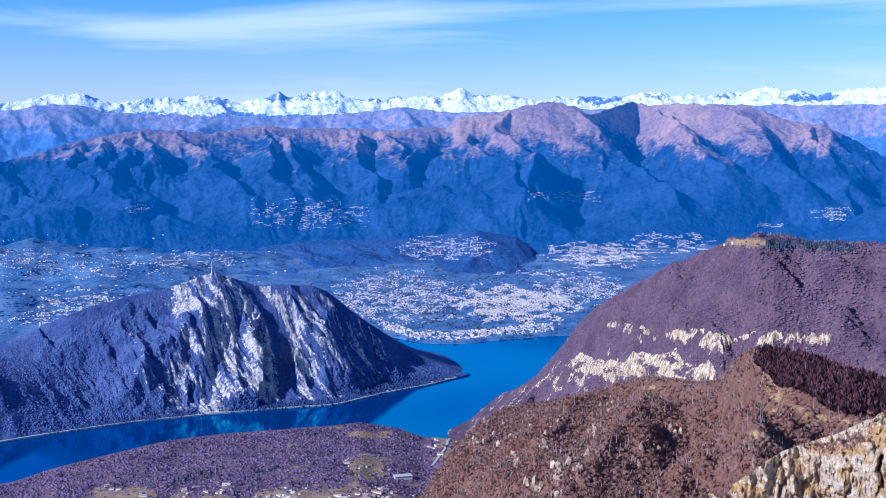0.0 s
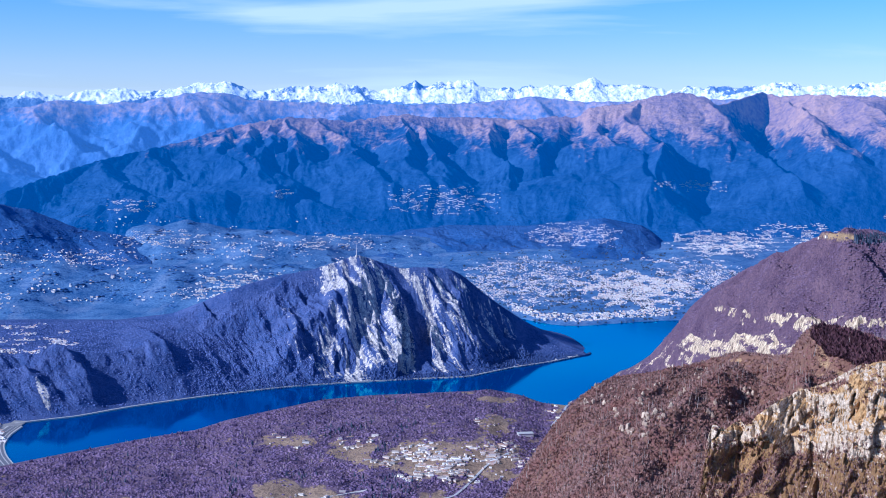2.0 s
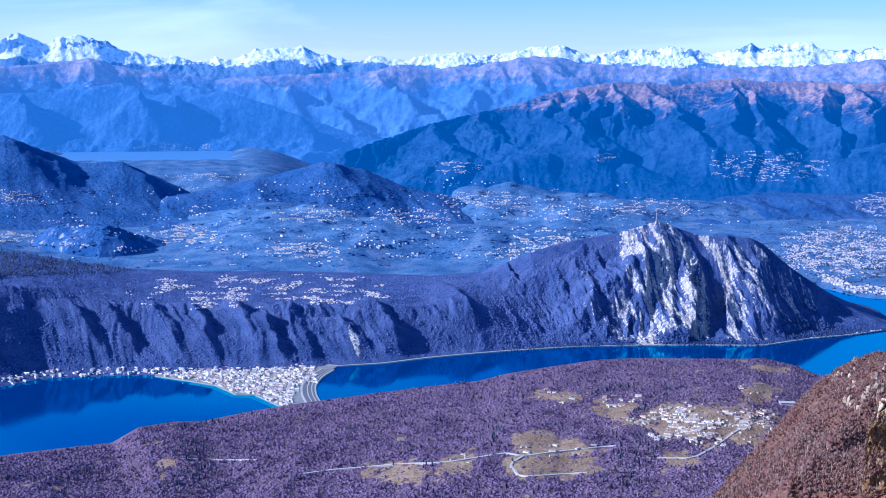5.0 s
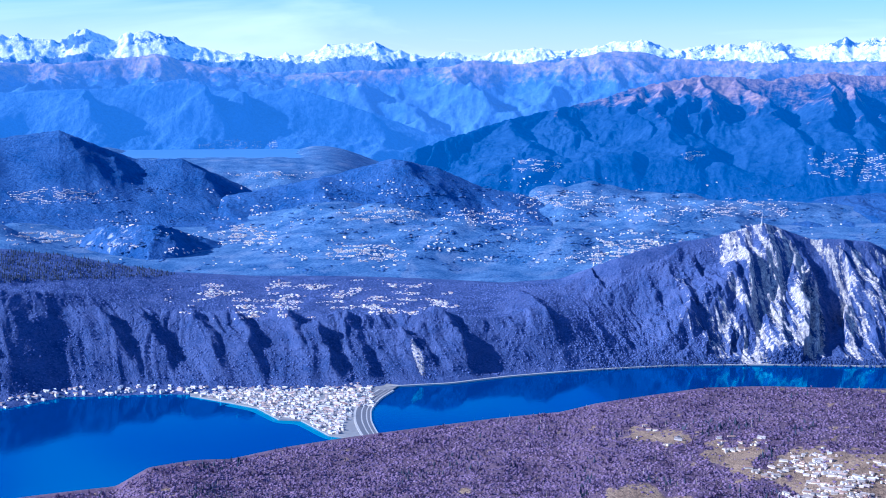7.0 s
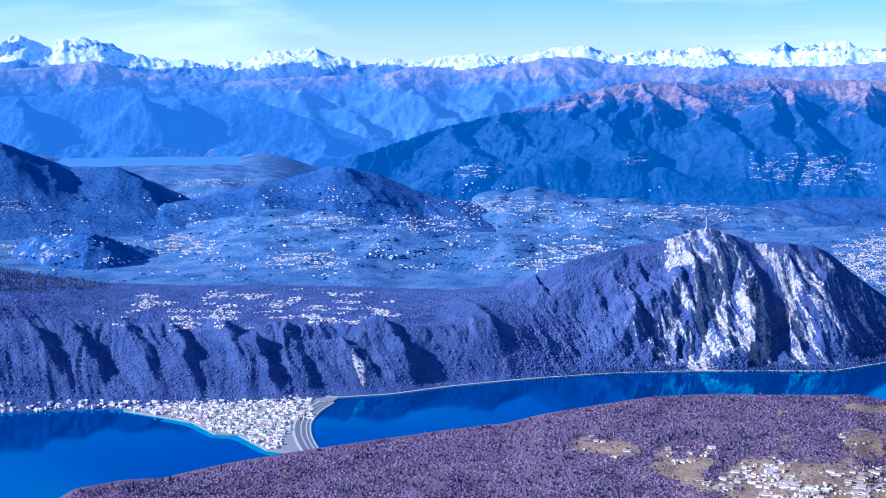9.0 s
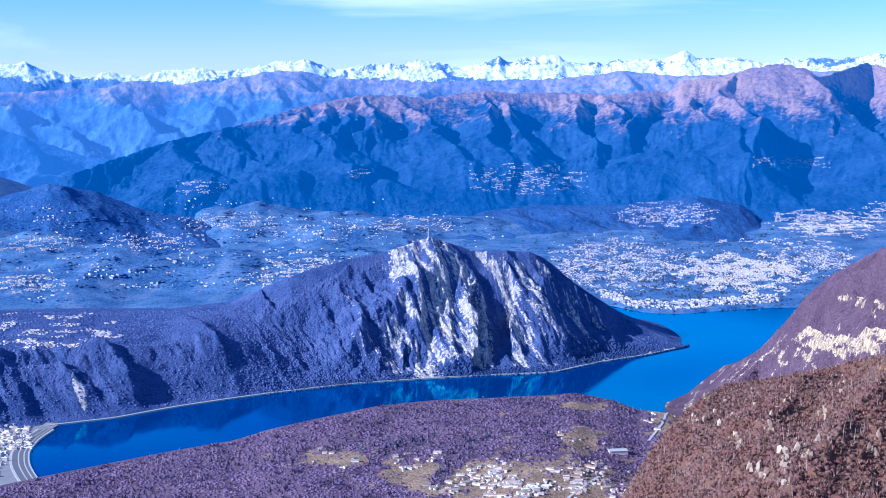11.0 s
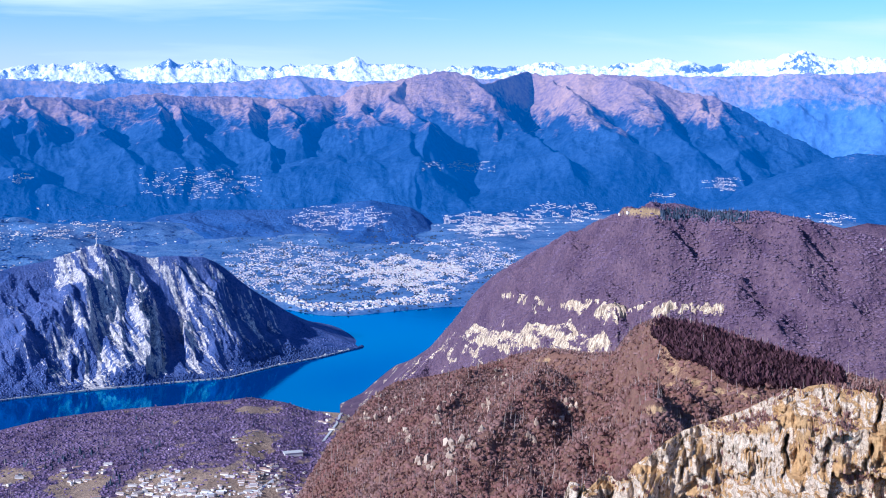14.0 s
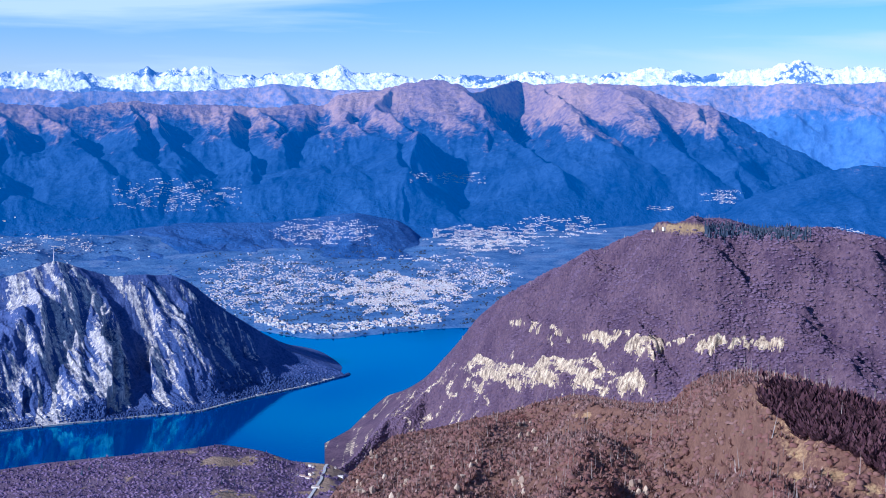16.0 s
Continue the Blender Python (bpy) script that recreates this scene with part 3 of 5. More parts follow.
SPURS_MID = ((0.5, 1.0, ((-4.17, 0.13), (-3.5, -1.03), (-2.8, -1.9))), (0.6, 1.0, ((-2.74, 0.05), (-1.98, -0.87), (-1.22, -1.6))), (0.55, 1.0, ((-0.7, 0.22), (-1.1, -0.5), (-1.37, -1.6))), (0.55, 1.0, ((-15.72, -0.5), (-14.91, -2.21))),
         (0.35, 0.8, ((-11.45, -3.1), (-9.39, -3.7), (-7.31, -4.6))), (0.4, 0.8, ((-3.66, -3.8), (-2.44, -4.7))), (0.5, 0.95, ((0.28, 0.15), (1.65, -0.71), (2.87, -1.61), (3.4, -2.6))), (0.55, 1.0, ((3.2, 1.0), (2.6, 0.2), (4.1, -1.6))),
         )
SPURS_EAST = ((0.45, 1.0, ((5.9, 1.05), (6.4, 0.3), (6.9, -0.4), (7.95, -1.13), (10.56, -2.75), (12.05, -3.6))), (0.8, 0.6, ((9.2, 1.05), (10.2, 0.1), (11.9, -1.5), (13.4, -2.5))), (0.5, 0.85, ((11.92, 1.12), (13.84, -0.35), (15.0, -1.6), (15.6, -2.6))),
         (0.5, 0.85, ((13.0, 1.05), (14.82, 0.24), (16.4, -0.77), (17.4, -2.2))), (0.45, 0.8, ((16.05, 0.2), (18.24, -1.62), (19.5, -2.6))), (0.38, 0.8, ((1.3, -2.6), (3.05, -3.6), (4.89, -4.6))),
         (0.5, 0.9, ((-18.7, -1.3), (-17.2, -2.9))), (0.45, 0.8, ((-6.0, -2.6), (-4.2, -3.6))), (0.45, 0.8, ((-21.1, -1.85), (-19.6, -3.4))), (0.4, 0.8, ((-16.5, -2.8), (-15.0, -4.2))), (0.4, 0.8, ((-0.2, -2.2), (1.0, -3.6))))
tent = chain.tents(SPURS_WEST + SPURS_MID + SPURS_EAST, 0.62 + 0.35 * np.exp(-((chain.A - 7.6) / 0.9) ** 2), 235, 48, True)
floor = chain.zf + (chain.zc - chain.zf) * np.interp(chain.s, (0, 0.2, 0.45, 0.7, 1), (0, 0.08, 0.19, 0.29, 0.5))
chain.z = np.where(chain.s <= 1, floor + np.clip(tent - floor, 0, None) * smooth(0.02, 0.3, chain.s), chain.z)
rolling = smooth(0.02, 0.16, chain.s) * (1 - smooth(0.45, 0.75, chain.s))
chain.z += rolling * (16 * fbm(chain.u / 340, chain.r / 300, 4) + 10 * (ridged(chain.u / 110 + 0.4 * fbm(chain.u / 200, chain.s * 3, 3), chain.r / 330, 4, 0.55) - 0.5))
warp = 0.3 * fbm(chain.u / 300, chain.s * 2, 3)
fine = ridged(chain.u / 170 + warp, chain.r / 230 + chain.u / 600, 5, 0.5)
small = ridged(chain.u / 55 + warp * 3, chain.r / 210 + chain.u / 300, 4, 0.55)
high = smooth(0.35, 0.75, chain.s) * (1 - smooth(0.95, 1.0, chain.s))
chain.z += (16 * (fine - 0.5) + 10 * (small - 0.5) * smooth(0.3, 0.6, chain.s)) * (0.4 * chain.env + 0.6 * high)
chain.cap(0.08)
e = chain.elevation()
snow = 0.32 * (np.exp(-((chain.A - 1.9) / 1.7) ** 2 - ((e - 0.45) / 0.35) ** 2) + np.exp(-((chain.A - 13.2) / 1.6) ** 2 - ((e - 0.75) / 0.3) ** 2) + 0.5 * np.exp(-((chain.A - 10) / 1.6) ** 2 - ((e - 0.7) / 0.5) ** 2))
chain.build("mountain_chain", M_CHAIN, "long mountain chain, russet grass above wooded flanks painted blue for haze", "mountain range",
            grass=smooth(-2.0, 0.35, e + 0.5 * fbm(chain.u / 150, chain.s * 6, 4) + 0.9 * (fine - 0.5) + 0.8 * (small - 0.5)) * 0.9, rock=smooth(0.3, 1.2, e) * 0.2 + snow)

# ---- foothills beyond the lake ----
hill_a = Form(-46, -31.5, 240, 60, [(-46, -2.6), (-42.19, -2.51), (-39.98, -2.23), (-38.87, -2.7), (-36.84, -3.49), (-34.99, -3.46), (-32.42, -4.65), (-31.5, -5.2)], flat(2900), flat(2450), flat(10), [(0, 0), (0.4, 0.35), (1, 1)], 200, 6, 150)
hill_a.z += 12 * (ridged(hill_a.u / 200 + hill_a.s * 0.6, hill_a.s, 4) - 0.55) * hill_a.env
for r in ((-39.87, -2.3, -39.13, -3.81, 18, 140, 70), (-38.64, -2.77, -37.33, -4.54, 18, 120, 60), (-34.99, -3.51, -33.84, -4.82, 18, 150, 70)):
    hill_a.rib(*r)
hill_a.cap()
hill_a.build("wooded_hill", M_HILLS_FAR, "wooded hill behind the valley, painted dark blue for haze", "hill")
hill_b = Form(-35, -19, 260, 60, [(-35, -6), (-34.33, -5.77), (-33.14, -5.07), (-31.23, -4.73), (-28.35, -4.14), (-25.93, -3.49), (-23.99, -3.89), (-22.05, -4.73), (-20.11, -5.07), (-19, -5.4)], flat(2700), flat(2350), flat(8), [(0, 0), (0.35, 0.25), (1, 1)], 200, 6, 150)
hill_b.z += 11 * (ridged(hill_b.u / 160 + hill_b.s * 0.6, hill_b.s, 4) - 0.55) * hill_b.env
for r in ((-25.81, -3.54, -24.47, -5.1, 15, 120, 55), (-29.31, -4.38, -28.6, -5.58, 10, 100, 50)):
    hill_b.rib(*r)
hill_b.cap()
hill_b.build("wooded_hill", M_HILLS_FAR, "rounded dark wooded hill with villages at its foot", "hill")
cas = Form(-39.6, -32, 160, 40, [(-39.6, -7.2), (-39.21, -6.73), (-38.52, -6.28), (-37.6, -6.14), (-35.98, -6.22), (-34.58, -6.72), (-33.17, -7.15), (-32, -7.4)], flat(2200), [(-39.6, 2190), (-39.2, 2140), (-37.87, 2040), (-36.49, 2000), (-34.85, 2030), (-32.46, 2150), (-32, 2190)], flat(-8), [(0, 0), (0.5, 0.6), (1, 1)], 120, 6, 90)
cas.z += 6 * (ridged(cas.u / 60, cas.s, 4) - 0.5) * cas.env
cas.rib(-36.17, -6.15, -35.55, -7.93, 30, 130, 45)
cas.cap()
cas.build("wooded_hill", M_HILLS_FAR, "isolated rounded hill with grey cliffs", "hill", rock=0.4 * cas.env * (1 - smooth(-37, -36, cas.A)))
mid = Form(-13, 6, 320, 50, [(-13, -5.2), (-10, -5.0), (-5.5, -4.7), (-2, -4.7), (1.5, -4.3), (3.2, -4.6), (4.4, -5.3), (6, -6.1)], flat(2950), flat(2500), flat(9), [(0, 0), (0.3, 0.3), (1, 1)], 120, 6, 70)
mid.z += 14 * (ridged(mid.u / 150 + mid.s * 0.5, mid.s, 4) - 0.55) * mid.env
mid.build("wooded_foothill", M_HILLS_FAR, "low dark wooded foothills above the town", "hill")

east = Form(15.5, 30, 240, 60, [(15.5, -4.2), (17.5, -3.5), (19, -2.9), (20.6, -2.3), (22, -2.05), (24, -2.2), (27, -1.9), (30, -2)], flat(3450), flat(2950), flat(12), [(0, 0), (0.4, 0.3), (1, 1)], 160, 6, 120)
east.z += 26 * (ridged(east.u / 210 + east.s * 0.6, east.s, 4) - 0.55) * east.env
east.cap()
east.build("hazy_wooded_hill", M_CHAIN, "low hazy wooded hill at the valley's end", "hill", grass=0.25 * smooth(-3.2, -2.0, east.elevation()) * np.ones(east.r.shape))

# ---- the cliffed mountain and its plateau across the lake ----
SALV = [(-46, -6.8), (-42.36, -7.09), (-40.14, -7.4), (-37.87, -7.87), (-35.56, -8.29), (-32.0, -8.55), (-28.37, -8.6), (-24.71, -8.73), (-21.04, -8.9), (-18.6, -8.67), (-16.68, -7.91), (-15.02, -7.32), (-13.37, -6.92), (-12.2, -6.75), (-10.92, -6.34), (-9.94, -6.03), (-9.09, -6.3), (-7.86, -6.71), (-7.12, -6.6), (-5.62, -6.67), (-4.88, -7.05), (-3.63, -8.06), (-2.12, -9.07), (-1.11, -9.69), (0.41, -10.32), (1.22, -10.56)]
SALV_R = [(-46, 1600), (-38, 1600), (-20, 1530), (-16, 1480), (-9.94, 1496), (-5.6, 1520), (-2, 1545), (1.22, 1545)]
SHORE = [(-46, 1190), (-42.61, 1172), (-40.34, 1199), (-35.68, 1187), (-33.77, 1175), (-28, 1180), (-25.94, 1194), (-23.46, 1205), (-20.99, 1235), (-17.32, 1272), (-13.5, 1307), (-9.67, 1331), (-4.66, 1359), (-2.64, 1416), (-0.61, 1463), (1.22, 1526)]


def salv_profile(s, A):
    table = np.interp(s, *zip((0, 0), (0.02, 0.03), (0.06, 0.08), (0.24, 0.72), (0.34, 0.9), (1, 1)))
    peak = np.interp(s, *zip((0, 0), (0.03, 0.015), (0.08, 0.03), (0.3, 0.17), (0.62, 0.42), (0.85, 0.68), (0.95, 0.86), (1, 1)))
    w = smooth(-20, -15, A)
    return table * (1 - w) + peak * w


salv = Form(-46, 1.22, np.concatenate([np.linspace(-46, -18, 400)[:-1], np.linspace(-18, 1.22, 620)]), 165, SALV, SALV_R, SHORE, flat(-0.6), salv_profile, 230, 10)
w = smooth(-21, -15, salv.A)
EDGES = ((0.55, 1.5, ((-9.3, -6.17), (-8.0, -7.8), (-7.6, -8.79), (-7.08, -10.74))), (2.2, 0.75, ((-7.3, -6.62), (-6.35, -7.8), (-6.0, -9.0), (-5.95, -10.2))), (0.55, 2.4, ((-13.0, -6.9), (-12.07, -8.78), (-11.26, -9.63), (-10.58, -10.73))),
         (0.6, 1.6, ((-17.1, -8.15), (-16.4, -9.2), (-15.46, -11.0))), (0.7, 1.3, ((-5.6, -6.7), (-4.9, -8.49), (-3.7, -10.53))), (0.8, 1.3, ((-3.9, -7.9), (-3.0, -9.01), (-2.2, -10.54))))
tent = salv.tents(EDGES, 1.3, 25, 8)
salv.z = np.where(salv.s <= 1, salv.z * (1 - w) + w * (0.72 * salv.z + np.clip(tent - 0.72 * salv.z, 0, None) * smooth(0.0, 0.14, salv.s)), salv.z)
# Pale limestone on the spurs, painted more where their flanks catch the sun.
pale = 0.9 * np.exp(-((salv.A + 7.0 + (salv.s - 0.7) * 2.0) / 0.5) ** 2)
for h, wl, wr, k, line in ((10, 15, 8, 0.9, ((-10.71, -6.39), (-10.41, -8.24), (-10.27, -10.08))), (10, 17, 8, 1.0, ((-9.88, -6.24), (-9.4, -7.76), (-9.25, -8.6))), (10, 14, 8, 1.0, ((-8.56, -7.77), (-8.32, -8.61), (-8.09, -9.96))),
                           (12, 26, 9, 0.5, ((-6.62, -6.95), (-5.36, -8.49), (-4.0, -10.53))), (12, 24, 9, 0.5, ((-5.35, -7.13), (-3.65, -9.01), (-2.63, -10.54))), (10, 22, 9, 0.4, ((-4.33, -7.65), (-2.62, -9.35), (-1.94, -10.71))),
                           (15, 26, 9, 1.2, ((-13.22, -8.83), (-12.84, -10.16))), (8, 18, 8, 0.9, ((-14.4, -9.4), (-13.9, -10.8))), (9, 16, 7, 0.8, ((-11.3, -7.0), (-11.0, -8.6))), (9, 18, 8, 0.7, ((-9.3, -8.9), (-8.9, -10.9)))):
    pale = np.maximum(pale, k * salv.spur(line, 0.6 * h, wl, wr))
for k, (a0, e0, a1, e1) in enumerate(((-35.01, -10.03, -34.1, -12.2), (-31.3, -9.88, -30.23, -12.54), (-29.56, -10.87, -28.94, -12.94), (-28.46, -10.16, -27.41, -12.58), (-25.81, -10.9, -24.83, -12.64), (-24.17, -10.18, -22.97, -12.58), (-21.16, -9.0, -19.05, -11.69), (-44.45, -9.73, -43.9, -12.74), (-38.96, -9.78, -37.99, -12.04), (-37.0, -9.97, -36.23, -12.12), (-33.2, -10.1, -32.4, -12.4))):
    salv.rib(a0, e0, a1 + 0.3, e1, 6.5 + 2.4 * (k % 3), 40 + 8 * (k % 2), 15)
warp = 0.3 * fbm(salv.u / 90, salv.s * 2, 3)
lean = salv.u + 80 * salv.s
salv.z += salv.env * ((1 - w) * 9 * (ridged((salv.u + 90 * salv.s) / 34 + 2 * warp, salv.s * 2.4, 5, 0.55) - 0.5) * (1 - smooth(0.3, 0.45, salv.s)) + (1 - w) * 3 * fbm(salv.u / 60, salv.s * 6, 4)
                      + w * np.clip(salv.zc / 120, 0.1, 1) * (8 * (ridged(lean / 28 + warp, salv.s * 2.4, 4) - 0.5) + 3.6 * (ridged(lean / 11 + warp, salv.s * 3.0, 4, 0.6) - 0.5)))
salv.cap()
streak = ridged(lean / 13 + warp, salv.s * 2.2, 4, 0.6)
zone = np.interp(salv.A, (-17, -15.5, -13.4, -12.2, -11.6, -7.6, -6.4, -5.4, -2.5, -0.8), (-0.3, -0.06, 0.14, 0.28, 0.54, 0.58, 0.48, 0.42, 0.34, -0.3))
rockm = np.clip(zone + 0.75 * (streak - 0.55) + 0.16 * pale, 0, 0.72) * w * smooth(0.03, 0.16, salv.s) * (1 - 0.9 * smooth(0.93, 0.99, salv.s) * (salv.A > -7.5))
e = salv.elevation()
# Pale rock is masked out of two gullies to darken their shade by colour.
for line, half in (((( -6.4, -8.9), (-7.8, -7.65), (-8.8, -7.3), (-10.7, -6.9)), 0.36), (((-7.0, -12.9), (-7.5, -12.3), (-8.96, -11.7), (-9.73, -11.0), (-10.6, -10.5)), 0.3)):
    mid_ = np.interp(-e, [-q[0] for q in line], [q[1] for q in line])
    rockm = rockm * (1 - 0.95 * np.exp(-((salv.A - mid_ - 0.1) / half) ** 4))
quarry = np.exp(-((salv.A + 10.1) / 0.75) ** 2 - ((salv.s - 0.04) / 0.12) ** 2)
for a in (10.35, 9.85):
    quarry = quarry + 0.9 * np.exp(-((salv.A + a + salv.s * 0.9 + 0.1 * np.sin(salv.s * 16)) / 0.1) ** 2 - ((salv.s - 0.2) / 0.2) ** 4)
scar = np.exp(-((salv.A + 24.4 + salv.s * 4) / 0.22) ** 2 - ((salv.s - 0.12) / 0.07) ** 2)
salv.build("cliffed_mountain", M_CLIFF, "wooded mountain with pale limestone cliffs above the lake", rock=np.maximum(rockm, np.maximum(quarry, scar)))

# ---- the mountain with two cliff bands ----
SIGH = [(0.2, -14.2), (1.2, -13.6), (2.2, -12.5), (2.63, -11.95), (4.09, -10.72), (5.29, -9.27), (6.01, -8.29), (6.97, -7.43), (8.89, -6.31), (11.27, -5.18), (12.45, -4.79), (13.63, -4.35), (14.57, -4.45), (15.99, -4.7), (18.3, -4.58), (20.58, -5.01), (23.23, -5.59), (30, -6.5)]
sigh = Form(0.2, 30, np.concatenate([np.linspace(0.2, 18, 520)[:-1], np.linspace(18, 30, 120)]), 180, SIGH, [(0.2, 1070), (1.2, 1130), (2.2, 1200), (2.63, 1225), (4.1, 1250), (5.3, 1225), (7, 1175), (11.3, 1050), (13.6, 960), (18, 940), (23, 900), (30, 850)], [(0.2, 1020), (2.6, 1090), (4, 1080), (6, 1000), (10, 850), (30, 700)], [(0.2, -2), (2.6, -2), (6, 15), (10, 70), (30, 95)],
            [(0, 0), (0.3, 0.27), (0.6, 0.62), (0.85, 0.9), (1, 1)], 260, 10)
for h, wl, wr, line in ((17, 80, 20, ((13.42, -5.6), (12.8, -6.92), (12.6, -8.42))), (19, 90, 22, ((15.4, -5.2), (15.77, -6.66), (16.69, -7.93))), (9, 30, 12, ((14.29, -7.6), (14.49, -8.93))), (12, 60, 16, ((17.04, -8.21), (18.99, -10.69))),
                        (8, 40, 13, ((9.13, -6.5), (10.14, -8.3))), (7, 30, 10, ((7.6, -7.6), (8.1, -8.6))), (12, 60, 18, ((18.6, -5.2), (19.8, -8.0))), (9, 26, 10, ((11.6, -8.9), (12.1, -10.4))), (7, 24, 9, ((8.3, -9.2), (8.6, -10.6)))):
    sigh.spur(line, 1.8 * h, wl, 1.7 * wr, 0.3)
sigh.cap()
sigh.z += sigh.env * (13 * (ridged(sigh.u / 120 - sigh.s * 0.5, sigh.s, 3) - 0.5) + 9 * (ridged(sigh.u / 38 - sigh.s, sigh.s * 3, 4) - 0.5))
ragged = fbm(sigh.u / 9, sigh.u * 0 + 7, 4)
t1 = 0.09 * ragged + along([(7.0, -8.3), (7.27, -8.29), (8.53, -8.3), (9.21, -8.61), (10.37, -8.5), (11.53, -8.43), (11.87, -8.62), (13.18, -8.65), (14.47, -8.48), (15.76, -8.51), (16.55, -8.42), (16.87, -8.65)], sigh.A) + 0.06 * ragged
u1 = along([(7.0, -8.35), (7.27, -8.41), (8.71, -8.96), (9.55, -8.86), (10.55, -9.03), (11.22, -9.3), (12.22, -9.5), (12.54, -9.14), (14.01, -9.14), (14.65, -8.95), (15.77, -8.9), (16.57, -9.03), (16.87, -8.73)], sigh.A) + 0.22 * fbm(sigh.u / 6, sigh.u * 0 + 2, 4)
t2 = along([(5.0, -10.5), (6.02, -9.65), (7.21, -9.89), (8.06, -9.99), (8.38, -9.45), (9.57, -9.65), (10.22, -9.3), (10.58, -9.99), (11.74, -9.87), (12.1, -10.5)], sigh.A) + 0.12 * ragged
u2 = along([(5.0, -10.6), (5.94, -10.4), (7.4, -10.79), (8.91, -10.58), (10.26, -10.75), (11.92, -10.74), (12.1, -10.6)], sigh.A) + 0.25 * fbm(sigh.u / 7, sigh.u * 0 + 5, 4)
gap1 = smooth(0.1, 0.35, fbm(sigh.u / 16 + sigh.s * 9, sigh.s * 30, 3) + 0.5)
in1 = smooth(7.0, 7.3, sigh.A) * (1 - smooth(16.8, 17.1, sigh.A)) * gap1
in2 = smooth(5.0, 5.8, sigh.A) * (1 - smooth(11.9, 12.3, sigh.A))
bands = []
for top, under, inside in ((t2, u2, in2), (t1, u1, in1)):
    e = sigh.elevation()
    wide = np.clip(top - under, 0.02, 1)
    soft, low = 0.36 + 0.1 * fbm(sigh.u / 40, sigh.u * 0 + 1, 2), np.minimum(under, top - 0.1)
    face = smooth(0, 1, (e - low) / (0.45 * soft)) * (1 - smooth(1.0, 4.5, (e - low) / soft))
    sigh.z = sigh.z + face * 0.5 * np.radians(soft) * sigh.r * (1 - smooth(0.6, 0.95, sigh.s)) * (inside > 0.02) * (sigh.s <= 1)
    e = sigh.elevation()
    bands.append(smooth(-0.06, 0.05, e - under) * smooth(0.05, -0.04, e - top) * inside * (wide > 0.05))
butt = ridged(sigh.u / 12, sigh.z / 70, 4, 0.6)
sigh.r = sigh.r - (butt - 0.5) * 3.5 * np.maximum(*bands) * (sigh.s < 0.95)
e = sigh.elevation()
holes = 0.55 * fbm(sigh.u / 13 + e, e * 2.2, 5)
band1, band2 = bands[1] * (0.8 + 0.8 * holes), bands[0] * (0.66 + holes)
ledges = 0.5 * smooth(0.5, 0.8, ridged(sigh.u / 15, e * 1.8, 4)) * smooth(4.8, 6, sigh.A) * (1 - smooth(12, 13, sigh.A)) * smooth(-11.6, -10.8, e) * (1 - smooth(-9.6, -8.9, e))
edge = ledges + 0.55 * smooth(-9.3, -10.6, e) * (1 - smooth(6, 8, sigh.A)) * smooth(0.45, 0.75, ridged(sigh.u / 16, sigh.s * 7, 4))
clearing = np.exp(-((sigh.A - 13.2) / 1.1) ** 2 - ((e + 4.72) / 0.22) ** 2)
sigh.build("banded_mountain", M_SPUR, "wooded mountain with two bands of pale limestone cliff", rock=np.maximum(np.maximum(band1, band2), edge), grass=clearing)

# ---- a farther wooded shoulder ----
shoulder = Form(19, 30, 160, 40, [(19, -5.8), (20.82, -5.35), (22.36, -4.94), (23.2, -5.02), (26, -4.8), (30, -5)], flat(1350), flat(1150), flat(100), [(0, 0), (1, 1)], 120, 6)
shoulder.z += 6 * (ridged(shoulder.u / 70, shoulder.s * 2, 4) - 0.5) * shoulder.env
shoulder.build("wooded_shoulder", M_SPUR, "leafless wooded shoulder behind the mountain", "hill")

# ---- the wooded hill with the village ----
HILL = [(-46, -17.6), (-38.38, -17.37), (-36.94, -16.62), (-35.02, -16.42), (-33.33, -16.46), (-30.88, -16.03), (-28.42, -15.71), (-25.94, -15.4), (-23.45, -15.09), (-20.98, -14.76), (-18.51, -14.47), (-16.94, -14.05), (-14.6, -13.62), (-12.14, -13.18), (-9.68, -12.98), (-7.19, -12.89), (-4.67, -12.75), (-3.66, -12.64), (-2.14, -12.9), (-0.99, -13.28), (0.4, -13.4), (2, -14.2), (4, -15)]
hill = Form(-46, 4, 500, 110, HILL, [(-46, 720), (-38, 760), (-30, 820), (-20, 880), (-10, 930), (-3, 960), (0, 930), (4, 880)], flat(480), [(-46, 62), (-30, 66), (-10, 84), (4, 92)], [(0, 0), (0.5, 0.5), (1, 1)], 150, 8, apron=(14, 190, 8))
hill.z += 5 * fbm(hill.u / 120, hill.s * 4, 5) * hill.env
he = hill.elevation()
field = 0.3 * fbm(hill.u / 40 + 3, hill.s * 9, 3) + 0.5 * fbm(hill.u / 13, hill.s * 26, 3)
